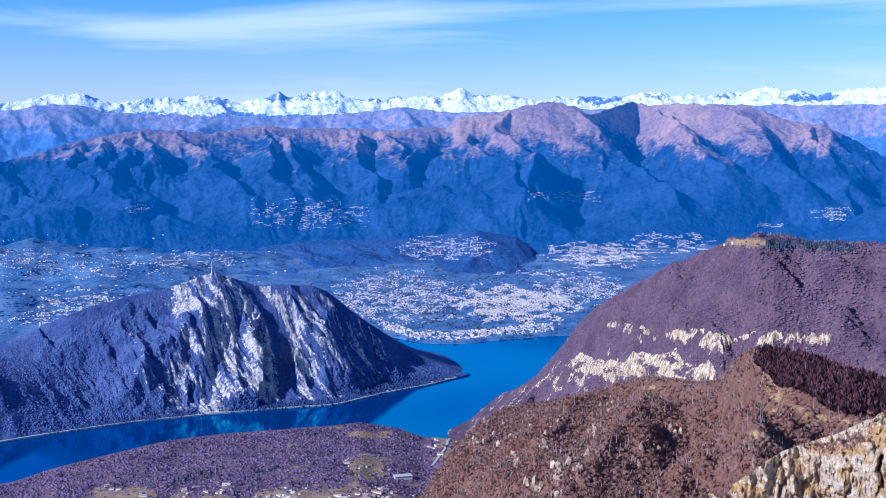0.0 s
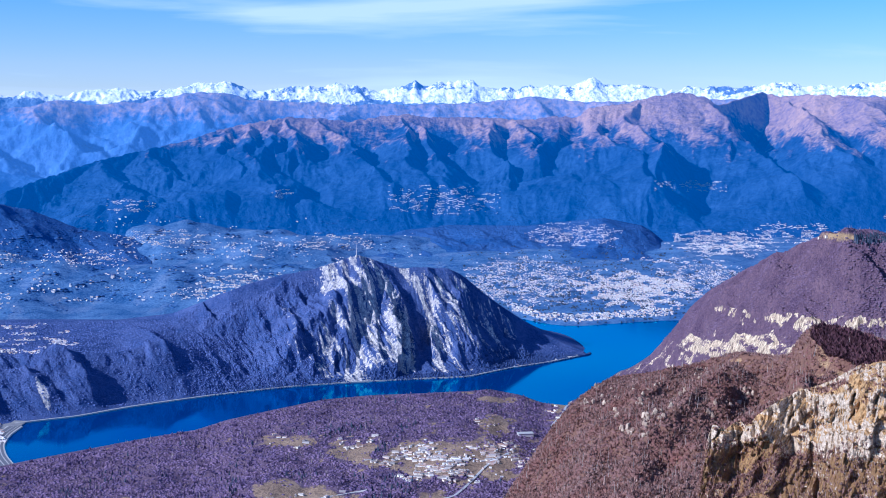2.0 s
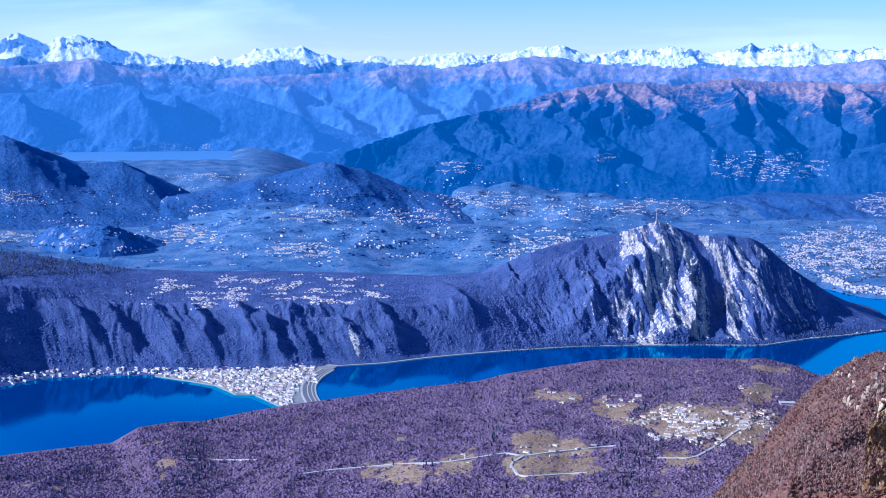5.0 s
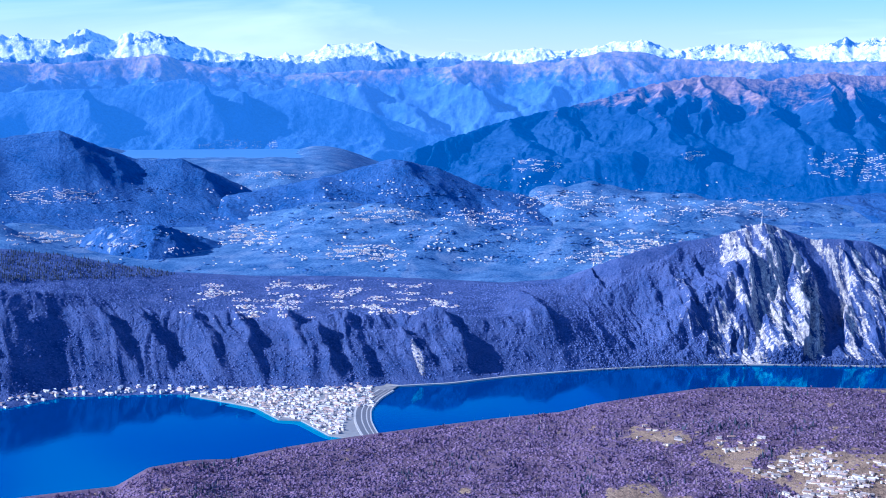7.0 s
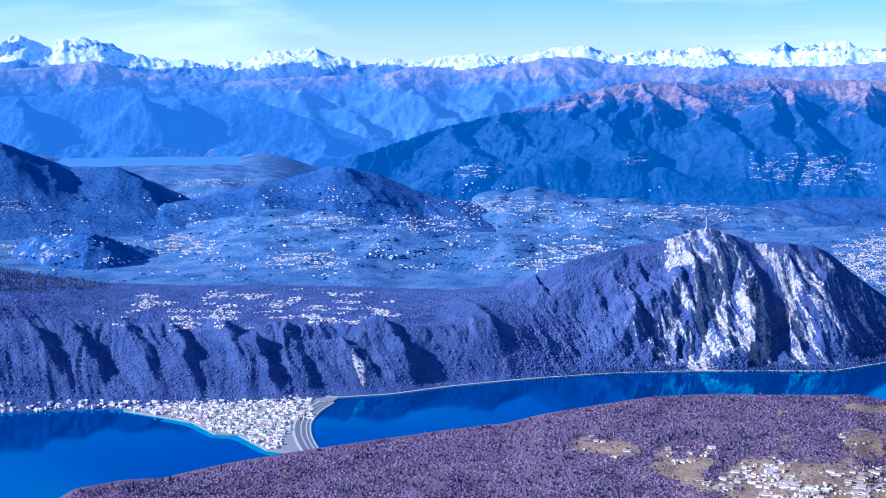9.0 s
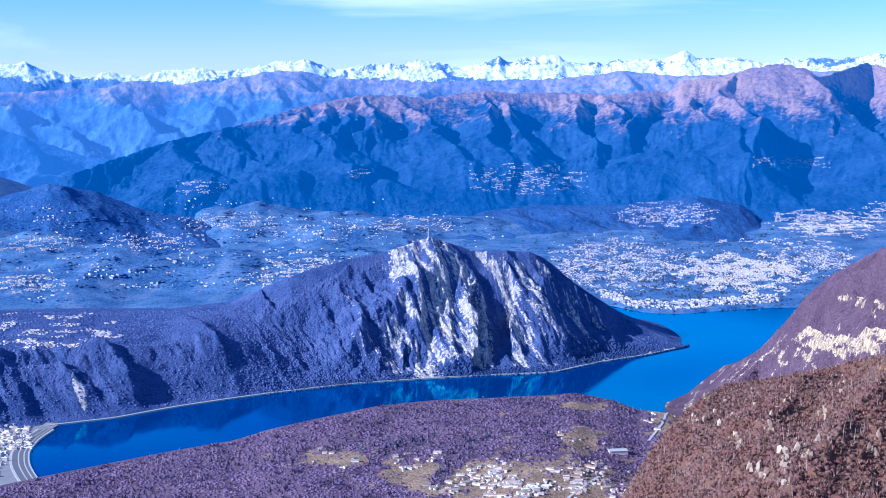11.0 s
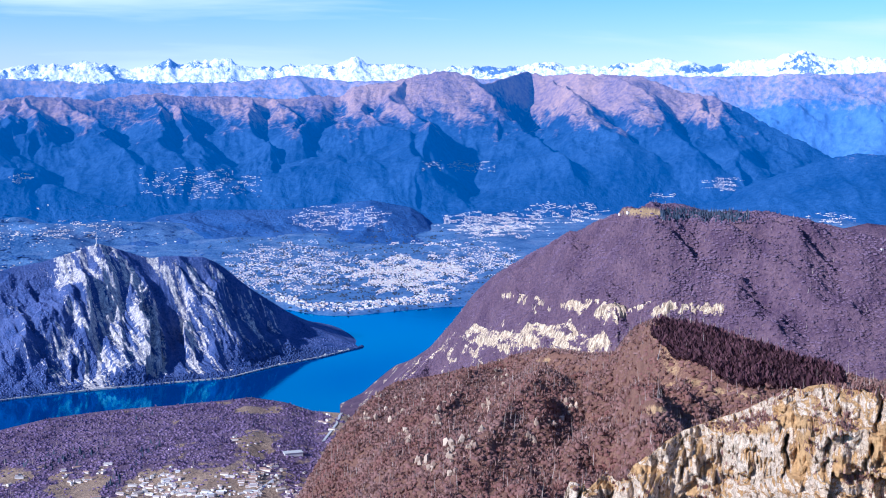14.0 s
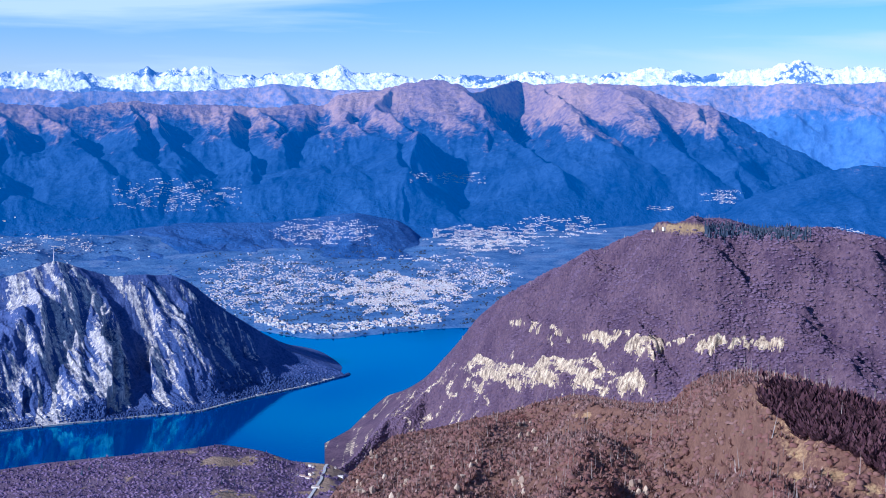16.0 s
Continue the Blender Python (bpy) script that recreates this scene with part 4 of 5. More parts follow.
for a, x, da, dx, k in ((-7.6, -16.3, 3.0, 0.9, 1.0), (-4.6, -16.6, 3.2, 1.2, 1.0), (-10.6, -15.9, 1.8, 0.5, 0.9), (-3.2, -13.2, 1.3, 0.2, 1.1), (-3.4, -14.5, 0.9, 0.55, 1.0), (-14.2, -15.4, 1.3, 0.4, 1.0), (0.2, -13.6, 0.9, 0.7, 0.9),
                       (-15.0, -18.1, 1.1, 0.6, 1.1), (-12.8, -18.3, 1.5, 0.45, 1.1), (-15.7, -19.7, 1.0, 0.85, 1.2), (-13.0, -19.6, 2.3, 0.9, 1.2), (-19.3, -19.6, 1.2, 0.7, 1.1), (-22.6, -20.2, 2.3, 0.6, 1.2), (-36.0, -18.8, 0.7, 0.25, 1.1), (-36.4, -19.6, 0.25, 0.6, 0.8), (-6.6, -19.0, 1.2, 0.5, 0.9), (-22.7, -17.9, 0.5, 0.3, 0.7)):
    field = field + k * np.exp(-((hill.A - a) / da) ** 2 - ((he - x) / dx) ** 2)
BELTS = (((-17.4, -17.2), (-17.5, -18.6), (-18.2, -20.8), 0.55), ((-9.3, -17.4), (-9.0, -18.6), (-9.2, -20.5), 0.75), ((-7.6, -14.6), (-8.6, -15.3), (-9.6, -16.2), 0.5), ((-10.6, -17.5), (-10.4, -18.1), (-9.8, -18.9), 0.35))
belt = 0 * field
for q0, q1, q2, half in BELTS:
    run = np.interp(-he, [-q[1] for q in (q0, q1, q2)], [q[0] for q in (q0, q1, q2)])
    belt = np.maximum(belt, np.exp(-((hill.A - run + 0.3 * fbm(hill.u / 20, hill.s * 8, 3)) / half) ** 2) * smooth(q2[1] - 0.4, q2[1], he) * (1 - smooth(q0[1], q0[1] + 0.4, he)))
field = field - 1.2 * belt
field = smooth(0.3, 0.65, field)
hill.build("village_hill", M_HILL, "low hill with leafless woods, fields and a village", "hill", grass=field * 0.9)

# ---- the near ridge and the rock outcrop ----
NEAR_K, CRAG_K = 1.55, 2.45
NEAR = [(-4, -20.5), (-1.51, -16.67), (-0.29, -14.77), (0.44, -13.83), (1.41, -12.89), (2.63, -12.05), (4.35, -11.8), (6.55, -11.29), (8.98, -10.64), (10.93, -10.82), (12.14, -10.78), (12.83, -9.8), (13.77, -9.33), (14.96, -9.36), (17.34, -9.96), (19.68, -10.64), (21.29, -10.96), (23.5, -11.41), (30, -12)]
near = Form(-4, 30, 560, 170, NEAR, [(-4, 470), (-1.5, 520), (2.6, 600), (9, 480), (12.1, 430), (13.8, 360), (20, 330), (24, 300), (30, 280)], [(-4, 330), (0, 300), (5, 200), (10, 165), (30, 150)], [(-4, 140), (0, 160), (5, 203), (10, 217), (30, 222)], [(0, 0), (0.5, 0.5), (1, 1)], 160, 8, 130, apron=(40, 80, 70))
near.reach = along([(-4, 1.2), (2, 1.25), (10, 1.7), (30, 1.7)], near.az)
near.spur([(13.55, -9.44), (14.55, -10.83), (16.06, -11.3), (17.03, -11.92)], 24, 60, 30)
for r in ((10.2, -10.84, 6.38, -16.15, 10, 40, 15), (12.75, -10.35, 8.24, -14.86, 9, 35, 13), (15.67, -11.65, 12.02, -14.33, 8, 30, 12), (13.39, -12.62, 10.56, -15.79, 6, 30, 13), (6.55, -11.41, 3.9, -15.48, 7, 35, 12), (15.2, -12.0, 12.6, -15.0, 6, 22, 12)):
    near.rib(*r[:4], 0.6 * r[4], *r[5:])
near.z += near.env * (5 * (ridged(near.u / 80 + near.s * 1.4, near.s * 1.2, 3) - 0.5) + 2.2 * fbm(near.u / 14, near.s * 9, 5))
near.cap()
e = near.elevation()
nrock = smooth(0.3, 0.75, fbm(near.u / 12 + 2, near.s * 7, 4)) * near.env * (1 - smooth(9, 13, near.A)) * 0.2
for a, x, da, dx in ((5.1, -15.2, 0.2, 0.8), (5.9, -14.65, 0.3, 0.35), (3.95, -15.5, 0.25, 0.35), (3.15, -14.4, 0.2, 0.25), (1.41, -13.6, 0.25, 0.3), (1.84, -12.65, 0.2, 0.2), (7.24, -11.65, 0.18, 0.3), (6.67, -13.1, 0.12, 0.35), (9.49, -13.7, 0.5, 0.12), (10.2, -13.0, 0.3, 0.1), (8.6, -14.5, 0.15, 0.3), (4.5, -13.6, 0.15, 0.25)):
    nrock = np.maximum(nrock, 0.45 * np.exp(-((near.A - a) / da) ** 2 - ((e - x) / dx) ** 2))
ngrass = smooth(0.2, 0.55, fbm(near.u / 25, near.s * 8, 4)) * smooth(10, 15, near.A) * 0.45
for a, x, da, dx in ((15.55, -11.8, 0.5, 0.14), (16.6, -12.1, 0.9, 0.12), (13.9, -13.0, 0.6, 0.2), (14.5, -12.0, 0.4, 0.12), (14.6, -11.3, 0.3, 0.12), (17.9, -12.25, 0.8, 0.1), (9.2, -11.1, 0.5, 0.08)):
    ngrass = np.maximum(ngrass, np.exp(-((near.A - a) / da) ** 2 - ((e - x) / dx) ** 2))
near.build("near_ridge", M_NEAR, "brown autumn-coloured ridge with bare trees and rock ribs", "ridge", rock=nrock, grass=ngrass)

ROCK = [(7.4, -40), (8.8, -27), (9.6, -19.5), (10.09, -16.56), (10.32, -15.92), (10.81, -15.97), (12.74, -15.23), (15.11, -13.71), (17.45, -12.88), (19.27, -11.83), (20.86, -11.49), (21.55, -11.68), (23.51, -11.64), (30, -11.2)]
crag = Form(7.4, 30, 560, 260, ROCK, [(7.4, 120), (9.6, 124), (12, 126), (16, 124), (20, 118), (30, 110)], [(7.4, 104), (11, 108), (16, 104), (20, 97), (30, 92)], [(7.4, 190), (9.6, 214), (11, 222), (30, 228)],
            [(0, 0), (0.1, 0.12), (0.16, 0.3), (0.3, 0.36), (0.37, 0.58), (0.44, 0.62), (0.5, 0.74), (0.72, 0.82), (0.78, 0.95), (1, 1)], 40, 8, 60, apron=(30, 30, 50), reach=CRAG_K)
cenv = smooth(-0.05, 0.06, crag.s) * (1 - smooth(1.0, 1.5, crag.s))
shift = 3.4 * fbm(crag.u / 22 + 3, crag.z / 30, 3)
pillar = ridged(crag.u / 9 + 0.25 * fbm(crag.z / 5, crag.u / 9, 3), crag.z / 26, 3, 0.5)
crack = ridged(crag.u / 2.6 + 0.3 * fbm(crag.z / 3, crag.u / 4, 3), crag.z / 9, 3, 0.6)
layer = np.sin(crag.z * 3.4 + 2.4 * fbm(crag.u / 9, crag.z / 6, 3))
def blocks(u, z, w, h, seed):
    """Broken rock: blocks of width w and height h, each set back by its own amount."""
    i = np.floor(z / h + 0.5 * fbm(u / w / 3, z / h / 3, 2)).astype(int)
    j = np.floor(u / w + 0.37 * (i % 3) + 0.6 * fbm(z / h / 3 + 9, u / w / 4, 2)).astype(int)
    return PERM[(PERM[(i + seed) & 1023] + j) & 1023] / 1023.0 - 0.5


broken = 2.2 * blocks(crag.u, crag.z, 4.2, 3.2, 3) + 1.2 * blocks(crag.u, crag.z, 1.6, 1.1, 11) + 0.5 * blocks(crag.u, crag.z, 0.6, 0.4, 29)
crag.r = crag.r + cenv * (broken + shift - 3.6 * (pillar - 0.5) - 1.5 * (crack - 0.5) - 0.16 * layer)
crag.z += cenv * (1.6 * fbm(crag.u / 16, crag.s * 3, 4) + 0.4 * fbm(crag.u / 2, crag.s * 16, 4))
crag.cap(0.1)
for a, x0, x1, depth in ((10.75, -17.5, -15.9, 3.0), (12.0, -18, -15.6, 1.5), (15.13, -15.6, -14.1, 3.0), (16.6, -16, -14.0, 1.4), (19.36, -15.2, -13.9, 4.5), (17.9, -15.5, -14.1, 1.5), (20.9, -15, -13.6, 1.5), (22.85, -13.0, -11.8, 5.0), (21.3, -12.8, -11.9, 2.0), (22.6, -14.9, -14.0, 3.0), (24.4, -15, -12, 2.5)):
    ce = crag.elevation()
    crag.r = crag.r + 0.7 * depth * np.exp(-((crag.A - a - 0.25 * fbm(ce * 1.5, crag.u * 0 + a, 4)) / 0.07) ** 2) * smooth(x0 - 0.4, x0, ce) * (1 - smooth(x1, x1 + 0.3, ce))
ce = crag.elevation()
cs = 1 - crag.flatness()
cpatch = fbm(crag.u / 5 + 5, crag.s * 6, 5)
turf = 0.8 * (1 - smooth(0.16, 0.42, cs + 0.1 * cpatch))
for a, x, da, dx in ((19.9, -13.1, 0.9, 0.28), (19.2, -12.9, 0.35, 0.4), (20.0, -14.2, 0.4, 0.9), (23.4, -13.6, 0.6, 0.8), (17.6, -13.5, 1.1, 0.22), (13.4, -15.4, 0.9, 0.18), (11.6, -16.1, 0.7, 0.2), (21.5, -14.8, 0.3, 0.5)):
    turf = np.maximum(turf, np.exp(-((crag.A - a - 0.2 * cpatch) / da) ** 2 - ((ce - x) / dx) ** 2))
scrub = smooth(-16.8, -17.8, ce + 0.5 * cpatch)
turf = np.maximum(turf, 0.6 * scrub)
crag.build("rock_outcrop", M_CRAG, "sunlit limestone outcrop with dry yellow grass", "rock", rock=np.clip(0.74 + 0.2 * smooth(0.2, 0.5, cs) + 0.2 * cpatch - 0.95 * turf, 0, 1), grass=np.clip(0.05 + 0.95 * turf - 0.2 * cpatch - 0.5 * scrub, 0, 1))


# ---- trees as stuff ----
def clumps(name, places, height, width, mat, label, sides=4, top=0.42, flatten=False):
    """Bare crowns: uneven domes that close up to a canopy."""
    n = len(places)
    ang = np.linspace(0, 2 * np.pi, sides, endpoint=False)
    ring = np.stack([np.cos(ang), np.sin(ang)], 1)
    tmpl = np.concatenate([np.c_[ring * 0.5, np.full(sides, -0.15)], np.c_[ring @ np.array([[0.7, 0.7], [-0.7, 0.7]]) * top, np.full(sides, 0.62)], [[0, 0, 1.0]]])
    f, k = [], sides
    for i in range(k):
        j = (i + 1) % k
        f += [(i, j, k + i), (j, k + j, k + i), (k + i, k + j, 2 * k)]
    f, m = np.array(f), len(tmpl)
    sc = rng.uniform(0.55, 1.35, (n, 1, 1))
    v = tmpl[None] * np.array([width, width, height]) * sc * rng.uniform(0.6, 1.4, (n, m, 3))
    th = rng.uniform(0, 6.3, n)
    c, s = np.cos(th)[:, None], np.sin(th)[:, None]
    v = np.stack([v[..., 0] * c - v[..., 1] * s, v[..., 0] * s + v[..., 1] * c, v[..., 2]], -1) + places[:, None, :]
    faces = (f[None] + (np.arange(n) * m)[:, None, None]).reshape(-1, 3)
    return mesh_object(name, v.reshape(-1, 3), faces, [mat], label, "trees", "stuff", flat=flatten)


def trunks(name, places, height, width, mat, label, lean=0.12):
    """Thin leafless trees: upright tapering sprays of twigs."""
    n = len(places)
    tmpl = np.array([(-0.5, -0.3, -0.25), (0.5, -0.3, -0.25), (0, 0.6, -0.25), (0, 0, 1.0)])
    th = rng.uniform(0, 6.3, n)
    c, s = np.cos(th)[:, None], np.sin(th)[:, None]
    v = tmpl[None] * np.array([width, width, height]) * rng.uniform(0.5, 1.5, (n, 1, 1))
    v = np.stack([v[..., 0] * c - v[..., 1] * s, v[..., 0] * s + v[..., 1] * c, v[..., 2]], -1)
    v[:, 3, :2] += rng.normal(0, lean, (n, 2)) * height
    v = v + places[:, None, :]
    faces = (np.array([(0, 1, 3), (1, 2, 3), (2, 0, 3)])[None] + (np.arange(n) * 4)[:, None, None]).reshape(-1, 3)
    return mesh_object(name, v.reshape(-1, 3), faces, [mat], label, "trees", "stuff", flat=True)


def sprays(name, places, height, width, mat, label, twigs=9, blade=0.3):
    """Leafless bushes: each a fan of thin tapering twigs."""
    n = len(places)
    size = rng.uniform(0.6, 1.4, (n, 1))
    th, up = rng.uniform(0, 6.3, (n, twigs)), rng.uniform(0.25, 1.0, (n, twigs))
    out = np.sqrt(1 - up * up)
    tip = np.stack([out * np.cos(th) * width, out * np.sin(th) * width, up * height], -1) * size[..., None] * rng.uniform(0.75, 1.1, (n, twigs, 1))
    side = np.stack([-np.sin(th), np.cos(th), 0 * th], -1) * width * blade * size[..., None]
    mid = tip * 0.45
    v = np.stack([mid * 0.1 + [0, 0, -0.15], mid - side, mid + side, tip], 2) + places[:, None, None, :]
    faces = (np.array([(0, 1, 2), (1, 3, 2)])[None] + (np.arange(n * twigs) * 4)[:, None, None]).reshape(-1, 3)
    return mesh_object(name, v.reshape(-1, 3), faces, [mat], label, "bushes", "stuff", flat=True)


# Dense maroon wood, coloured darker to paint the shade on the knoll's right side.
M_TWIGS_SHADED = island_paint("shaded_maroon_twigs", ((0.0, (0.07, 0.03, 0.045)), (0.5, (0.11, 0.05, 0.065)), (1.0, (0.17, 0.085, 0.1))), 0.95, (0.06, 0.025, 0.04))
ka, ke = rng.uniform(13.7, 21.5, 9000), rng.uniform(-12.1, -9.3, 9000)
k = ke > np.interp(ka, (13.7, 14.55, 16.06, 17.03, 22), (-9.9, -10.83, -11.3, -11.85, -11.9)) + 0.12 * fbm(ka * 2, ke * 2, 3)
sprays("ridge_dark_wood", near.at(ka[k], ke[k])[::2], 2.0 * NEAR_K, 1.3 * NEAR_K, M_TWIGS_SHADED, "dense maroon wood on the knoll, darkened to paint its shaded side", 9)
M_BLOCKS = island_paint("limestone_blocks", ((0.0, (0.26, 0.18, 0.14)), (0.5, (0.38, 0.29, 0.22)), (1.0, (0.56, 0.44, 0.33))))
OUTCROPS = ((5.0, -14.8, 0.16, 0.3), (5.1, -15.5, 0.14, 0.4), (5.9, -14.6, 0.2, 0.25), (3.95, -15.5, 0.2, 0.25), (3.15, -14.4, 0.12, 0.2), (1.41, -13.6, 0.15, 0.2), (1.84, -12.65, 0.15, 0.12), (7.24, -11.65, 0.1, 0.2), (6.67, -13.1, 0.08, 0.25), (9.49, -13.7, 0.4, 0.12), (10.2, -13.0, 0.25, 0.15), (8.6, -14.5, 0.1, 0.25), (4.5, -13.6, 0.1, 0.2), (2.6, -13.5, 0.4, 0.3), (4.4, -12.6, 0.5, 0.3))
spots_ = np.concatenate([near.at(rng.normal(a, da, 8), rng.normal(x, dx, 8)) for a, x, da, dx in OUTCROPS])
clumps("rock_blocks", spots_, 1.2 * NEAR_K, 1.2 * NEAR_K, M_BLOCKS, "small cream limestone outcrops among the bushes", 5, 0.5, True)
M_STEMS = island_paint("grey_stems", ((0.0, (0.2, 0.15, 0.13)), (0.6, (0.34, 0.28, 0.25)), (1.0, (0.5, 0.44, 0.4))), 0.9)
# Twigs across the lake, their blue painted in to imitate haze.
M_TWIGS_HAZED = island_paint("bare_twigs_hazed", ((0.0, (0.1, 0.145, 0.37)), (0.5, (0.125, 0.17, 0.4)), (1.0, (0.155, 0.2, 0.44))), 0.95, (0.045, 0.075, 0.24))
bare = 1 - np.clip(nrock * 1.8 + ngrass * 1.4, 0, 1)
sprays("ridge_bushes", near.scatter(30000, bare), 1.25 * NEAR_K, 0.95 * NEAR_K, M_TREES, "low brown bushes on the near ridge", 11, 0.14)
M_SCRUB = island_paint("brown_scrub", ((0.0, (0.15, 0.088, 0.082)), (0.5, (0.19, 0.11, 0.1)), (1.0, (0.24, 0.145, 0.125))), 0.95, (0.16, 0.055, 0.043))
clumps("ridge_trees", near.scatter(36000, bare), 0.48 * NEAR_K, 1.3 * NEAR_K, M_SCRUB, "bare brown trees on the near ridge")
trunks("ridge_stems", near.scatter(2600, bare), 3.0 * NEAR_K, 0.16 * NEAR_K, M_STEMS, "thin pale stems of bare trees on the ridge")
clumps("hill_trees", hill.scatter(48000, 1 - np.clip(field * 1.5, 0, 0.9)), 0.5, 2.0, M_TREES_HILL, "leafless purple-brown woods on the hill")
sprays("hill_crowns", hill.scatter(10000, 1 - np.clip(field * 1.5, 0, 0.97)), 2.4, 1.6, M_TREES_HILL, "bare rounded tree crowns in the hill's woods", 9, 0.17)
trunks("hill_stems", hill.scatter(4000, 1 - np.clip(field * 1.5, 0, 0.97)), 3.0, 0.25, M_STEMS, "thin pale stems in the leafless woods")
cliff = np.clip(np.maximum(np.maximum(band1, band2) ** 2 * 2.6, np.maximum(edge, clearing) * 1.3), 0, 1)
clumps("mountain_trees", sigh.scatter(34000, 1 - cliff), 0.65, 2.3, M_TREES_SPUR, "leafless woods on the banded mountain")
trunks("mountain_stems", sigh.scatter(600, 1 - cliff), 3.0, 0.28, M_STEMS, "thin pale stems on the banded mountain")
clumps("plateau_trees", salv.scatter(30000, (1 - np.clip(rockm * 2.4 + 2 * quarry, 0, 1)) * (1 - 0.95 * smooth(-11, -7, salv.A)), 0.04, 0.95), 0.7, 2.0, M_TWIGS_HAZED, "leafless woods across the lake, tinted blue for haze")
# Dark evergreens; the blue cast is haze put into their colour.
M_CAPE = island_paint("hazed_cape_wood", ((0.0, (0.03, 0.06, 0.18)), (1.0, (0.06, 0.095, 0.25))), 0.95, (0.025, 0.045, 0.14))
clumps("cape_trees", salv.scatter(24000, np.maximum(smooth(-5.0, -2.0, salv.A) * (1 - smooth(0.2, 0.5, salv.s)) * 0.9, smooth(-18, -15, salv.A) * (1 - smooth(0.06, 0.14, salv.s)) * (1 - np.clip(quarry, 0, 1)) * 0.8), 0.0, 0.5), 1.7, 2.4, M_CAPE, "dark evergreen wood on the lake cape, tinted blue for haze", top=0.3)
thicket = smooth(0.05, 0.5, fbm(crag.u / 6, crag.s * 5, 3)) * (crag.s > 0) * 0.35
for a, x, da, dx in ((18.1, -13.2, 0.7, 0.3), (21.5, -11.55, 0.5, 0.25), (23.2, -11.8, 0.5, 0.2), (16.9, -13.55, 0.6, 0.15), (20.7, -13.4, 0.4, 0.3), (17.0, -15.2, 0.5, 0.25), (21.6, -12.6, 0.2, 0.8), (22.3, -15.0, 0.4, 0.4), (24.5, -12.2, 0.8, 0.4)):
    thicket = np.maximum(thicket, 1.2 * np.exp(-((crag.A - a) / da) ** 2 - ((ce - x) / dx) ** 2))
thicket = np.maximum(thicket * (0.25 + turf), 0.9 * scrub)
p = crag.scatter(60000, np.clip(thicket, 0, 1))
trunks("crag_bushes", p, 0.3 * CRAG_K, 0.12 * CRAG_K, M_TREES, "bare brown twigs on the rock outcrop", 0.4)
sprays("crag_shrubs", p[::7], 0.42 * CRAG_K, 0.32 * CRAG_K, M_TREES, "low bare shrubs on the rock outcrop", 12)
trunks("hill_conifers", hill.scatter(9000, smooth(0.35, 0.6, fbm(hill.u / 60, hill.s * 5, 3) + 1.0 * belt) * (1 - np.clip(field * 1.5, 0, 1))), 2.8, 1.3, M_TREES_DARK, "dark conifers in the hill's woods")
clumps("plateau_conifers", salv.at(rng.uniform(-43, -35.5, 1500), rng.uniform(-8.5, -7.2, 1500)), 3.2, 2.0, M_TREES_DARK, "dark conifers on the plateau's rim", top=0.15)
clumps("summit_conifers", sigh.at(rng.uniform(13.9, 17.6, 420), rng.normal(-4.82, 0.12, 420)), 3.0, 1.6, M_TREES_DARK, "dark conifers below the summit clearing", top=0.15)


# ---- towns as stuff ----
# Tree colours of the distant valley, with blue haze painted in.
M_WOODS_FAR = island_paint("hazed_far_woods", ((0.0, (0.035, 0.1, 0.3)), (1.0, (0.07, 0.15, 0.38))), 0.95, (0.025, 0.085, 0.27))


def house_shapes(n, size, tall):
    c = np.array([(-1, -1), (1, -1), (1, 1), (-1, 1)], float) * 0.5
    size = size * np.clip(np.exp(rng.normal(0, 0.28, n)), 0.65, 1.35)
    L, W = rng.uniform(0.8, 2.1, n) * size, rng.uniform(0.6, 1.0, n) * size
    T = rng.uniform(0.3, 0.5, n) * size * np.where(rng.uniform(0, 1, n) < tall, rng.uniform(1.3, 2.6, n), 1)
    rise = np.where(T > size * 0.75, 0.04, 0.25) * W
    local = np.zeros((n, 14, 3))
    for k in range(4):
        for lev, base in ((0, 0), (1, 4)):
            local[:, base + k] = np.stack([c[k, 0] * L, c[k, 1] * W, (T if lev else -0.6 * size + 0 * T)], 1)
        local[:, 8 + k] = np.stack([c[k, 0] * L * 1.08, c[k, 1] * W * 1.15, T * 1.005], 1)
    local[:, 12] = np.stack([-L * 0.5, 0 * L, T + rise], 1)
    local[:, 13] = np.stack([L * 0.5, 0 * L, T + rise], 1)
    return local


WALL_TRIS = [(0, 1, 5), (1, 2, 6), (2, 3, 7), (3, 0, 4), (0, 5, 4), (1, 6, 5), (2, 7, 6), (3, 4, 7)]
ROOF_TRIS = [(8, 9, 13), (8, 13, 12), (10, 11, 12), (10, 12, 13), (9, 10, 13), (11, 8, 12)]


def town(name, places, size, label, tall=0.12):
    n = len(places)
    local = house_shapes(n, size, tall)
    th = rng.uniform(-0.35, 0.35, n) + rng.choice([0, 0, np.pi / 2], n)
    co, si = np.cos(th)[:, None], np.sin(th)[:, None]
    v = np.stack([local[..., 0] * co - local[..., 1] * si, local[..., 0] * si + local[..., 1] * co, local[..., 2]], -1) + places[:, None]
    tris = np.array(WALL_TRIS + ROOF_TRIS)
    faces = (tris[None] + (np.arange(n) * 14)[:, None, None]).reshape(-1, 3)
    return mesh_object(name, v.reshape(-1, 3), faces, [M_WALLS, M_ROOFS], label, "buildings", "stuff", slots=np.tile([0] * 8 + [1] * 6, n), flat=True)


FORMS = [cas, hill_b, hill_a, mid, east, chain, luino]


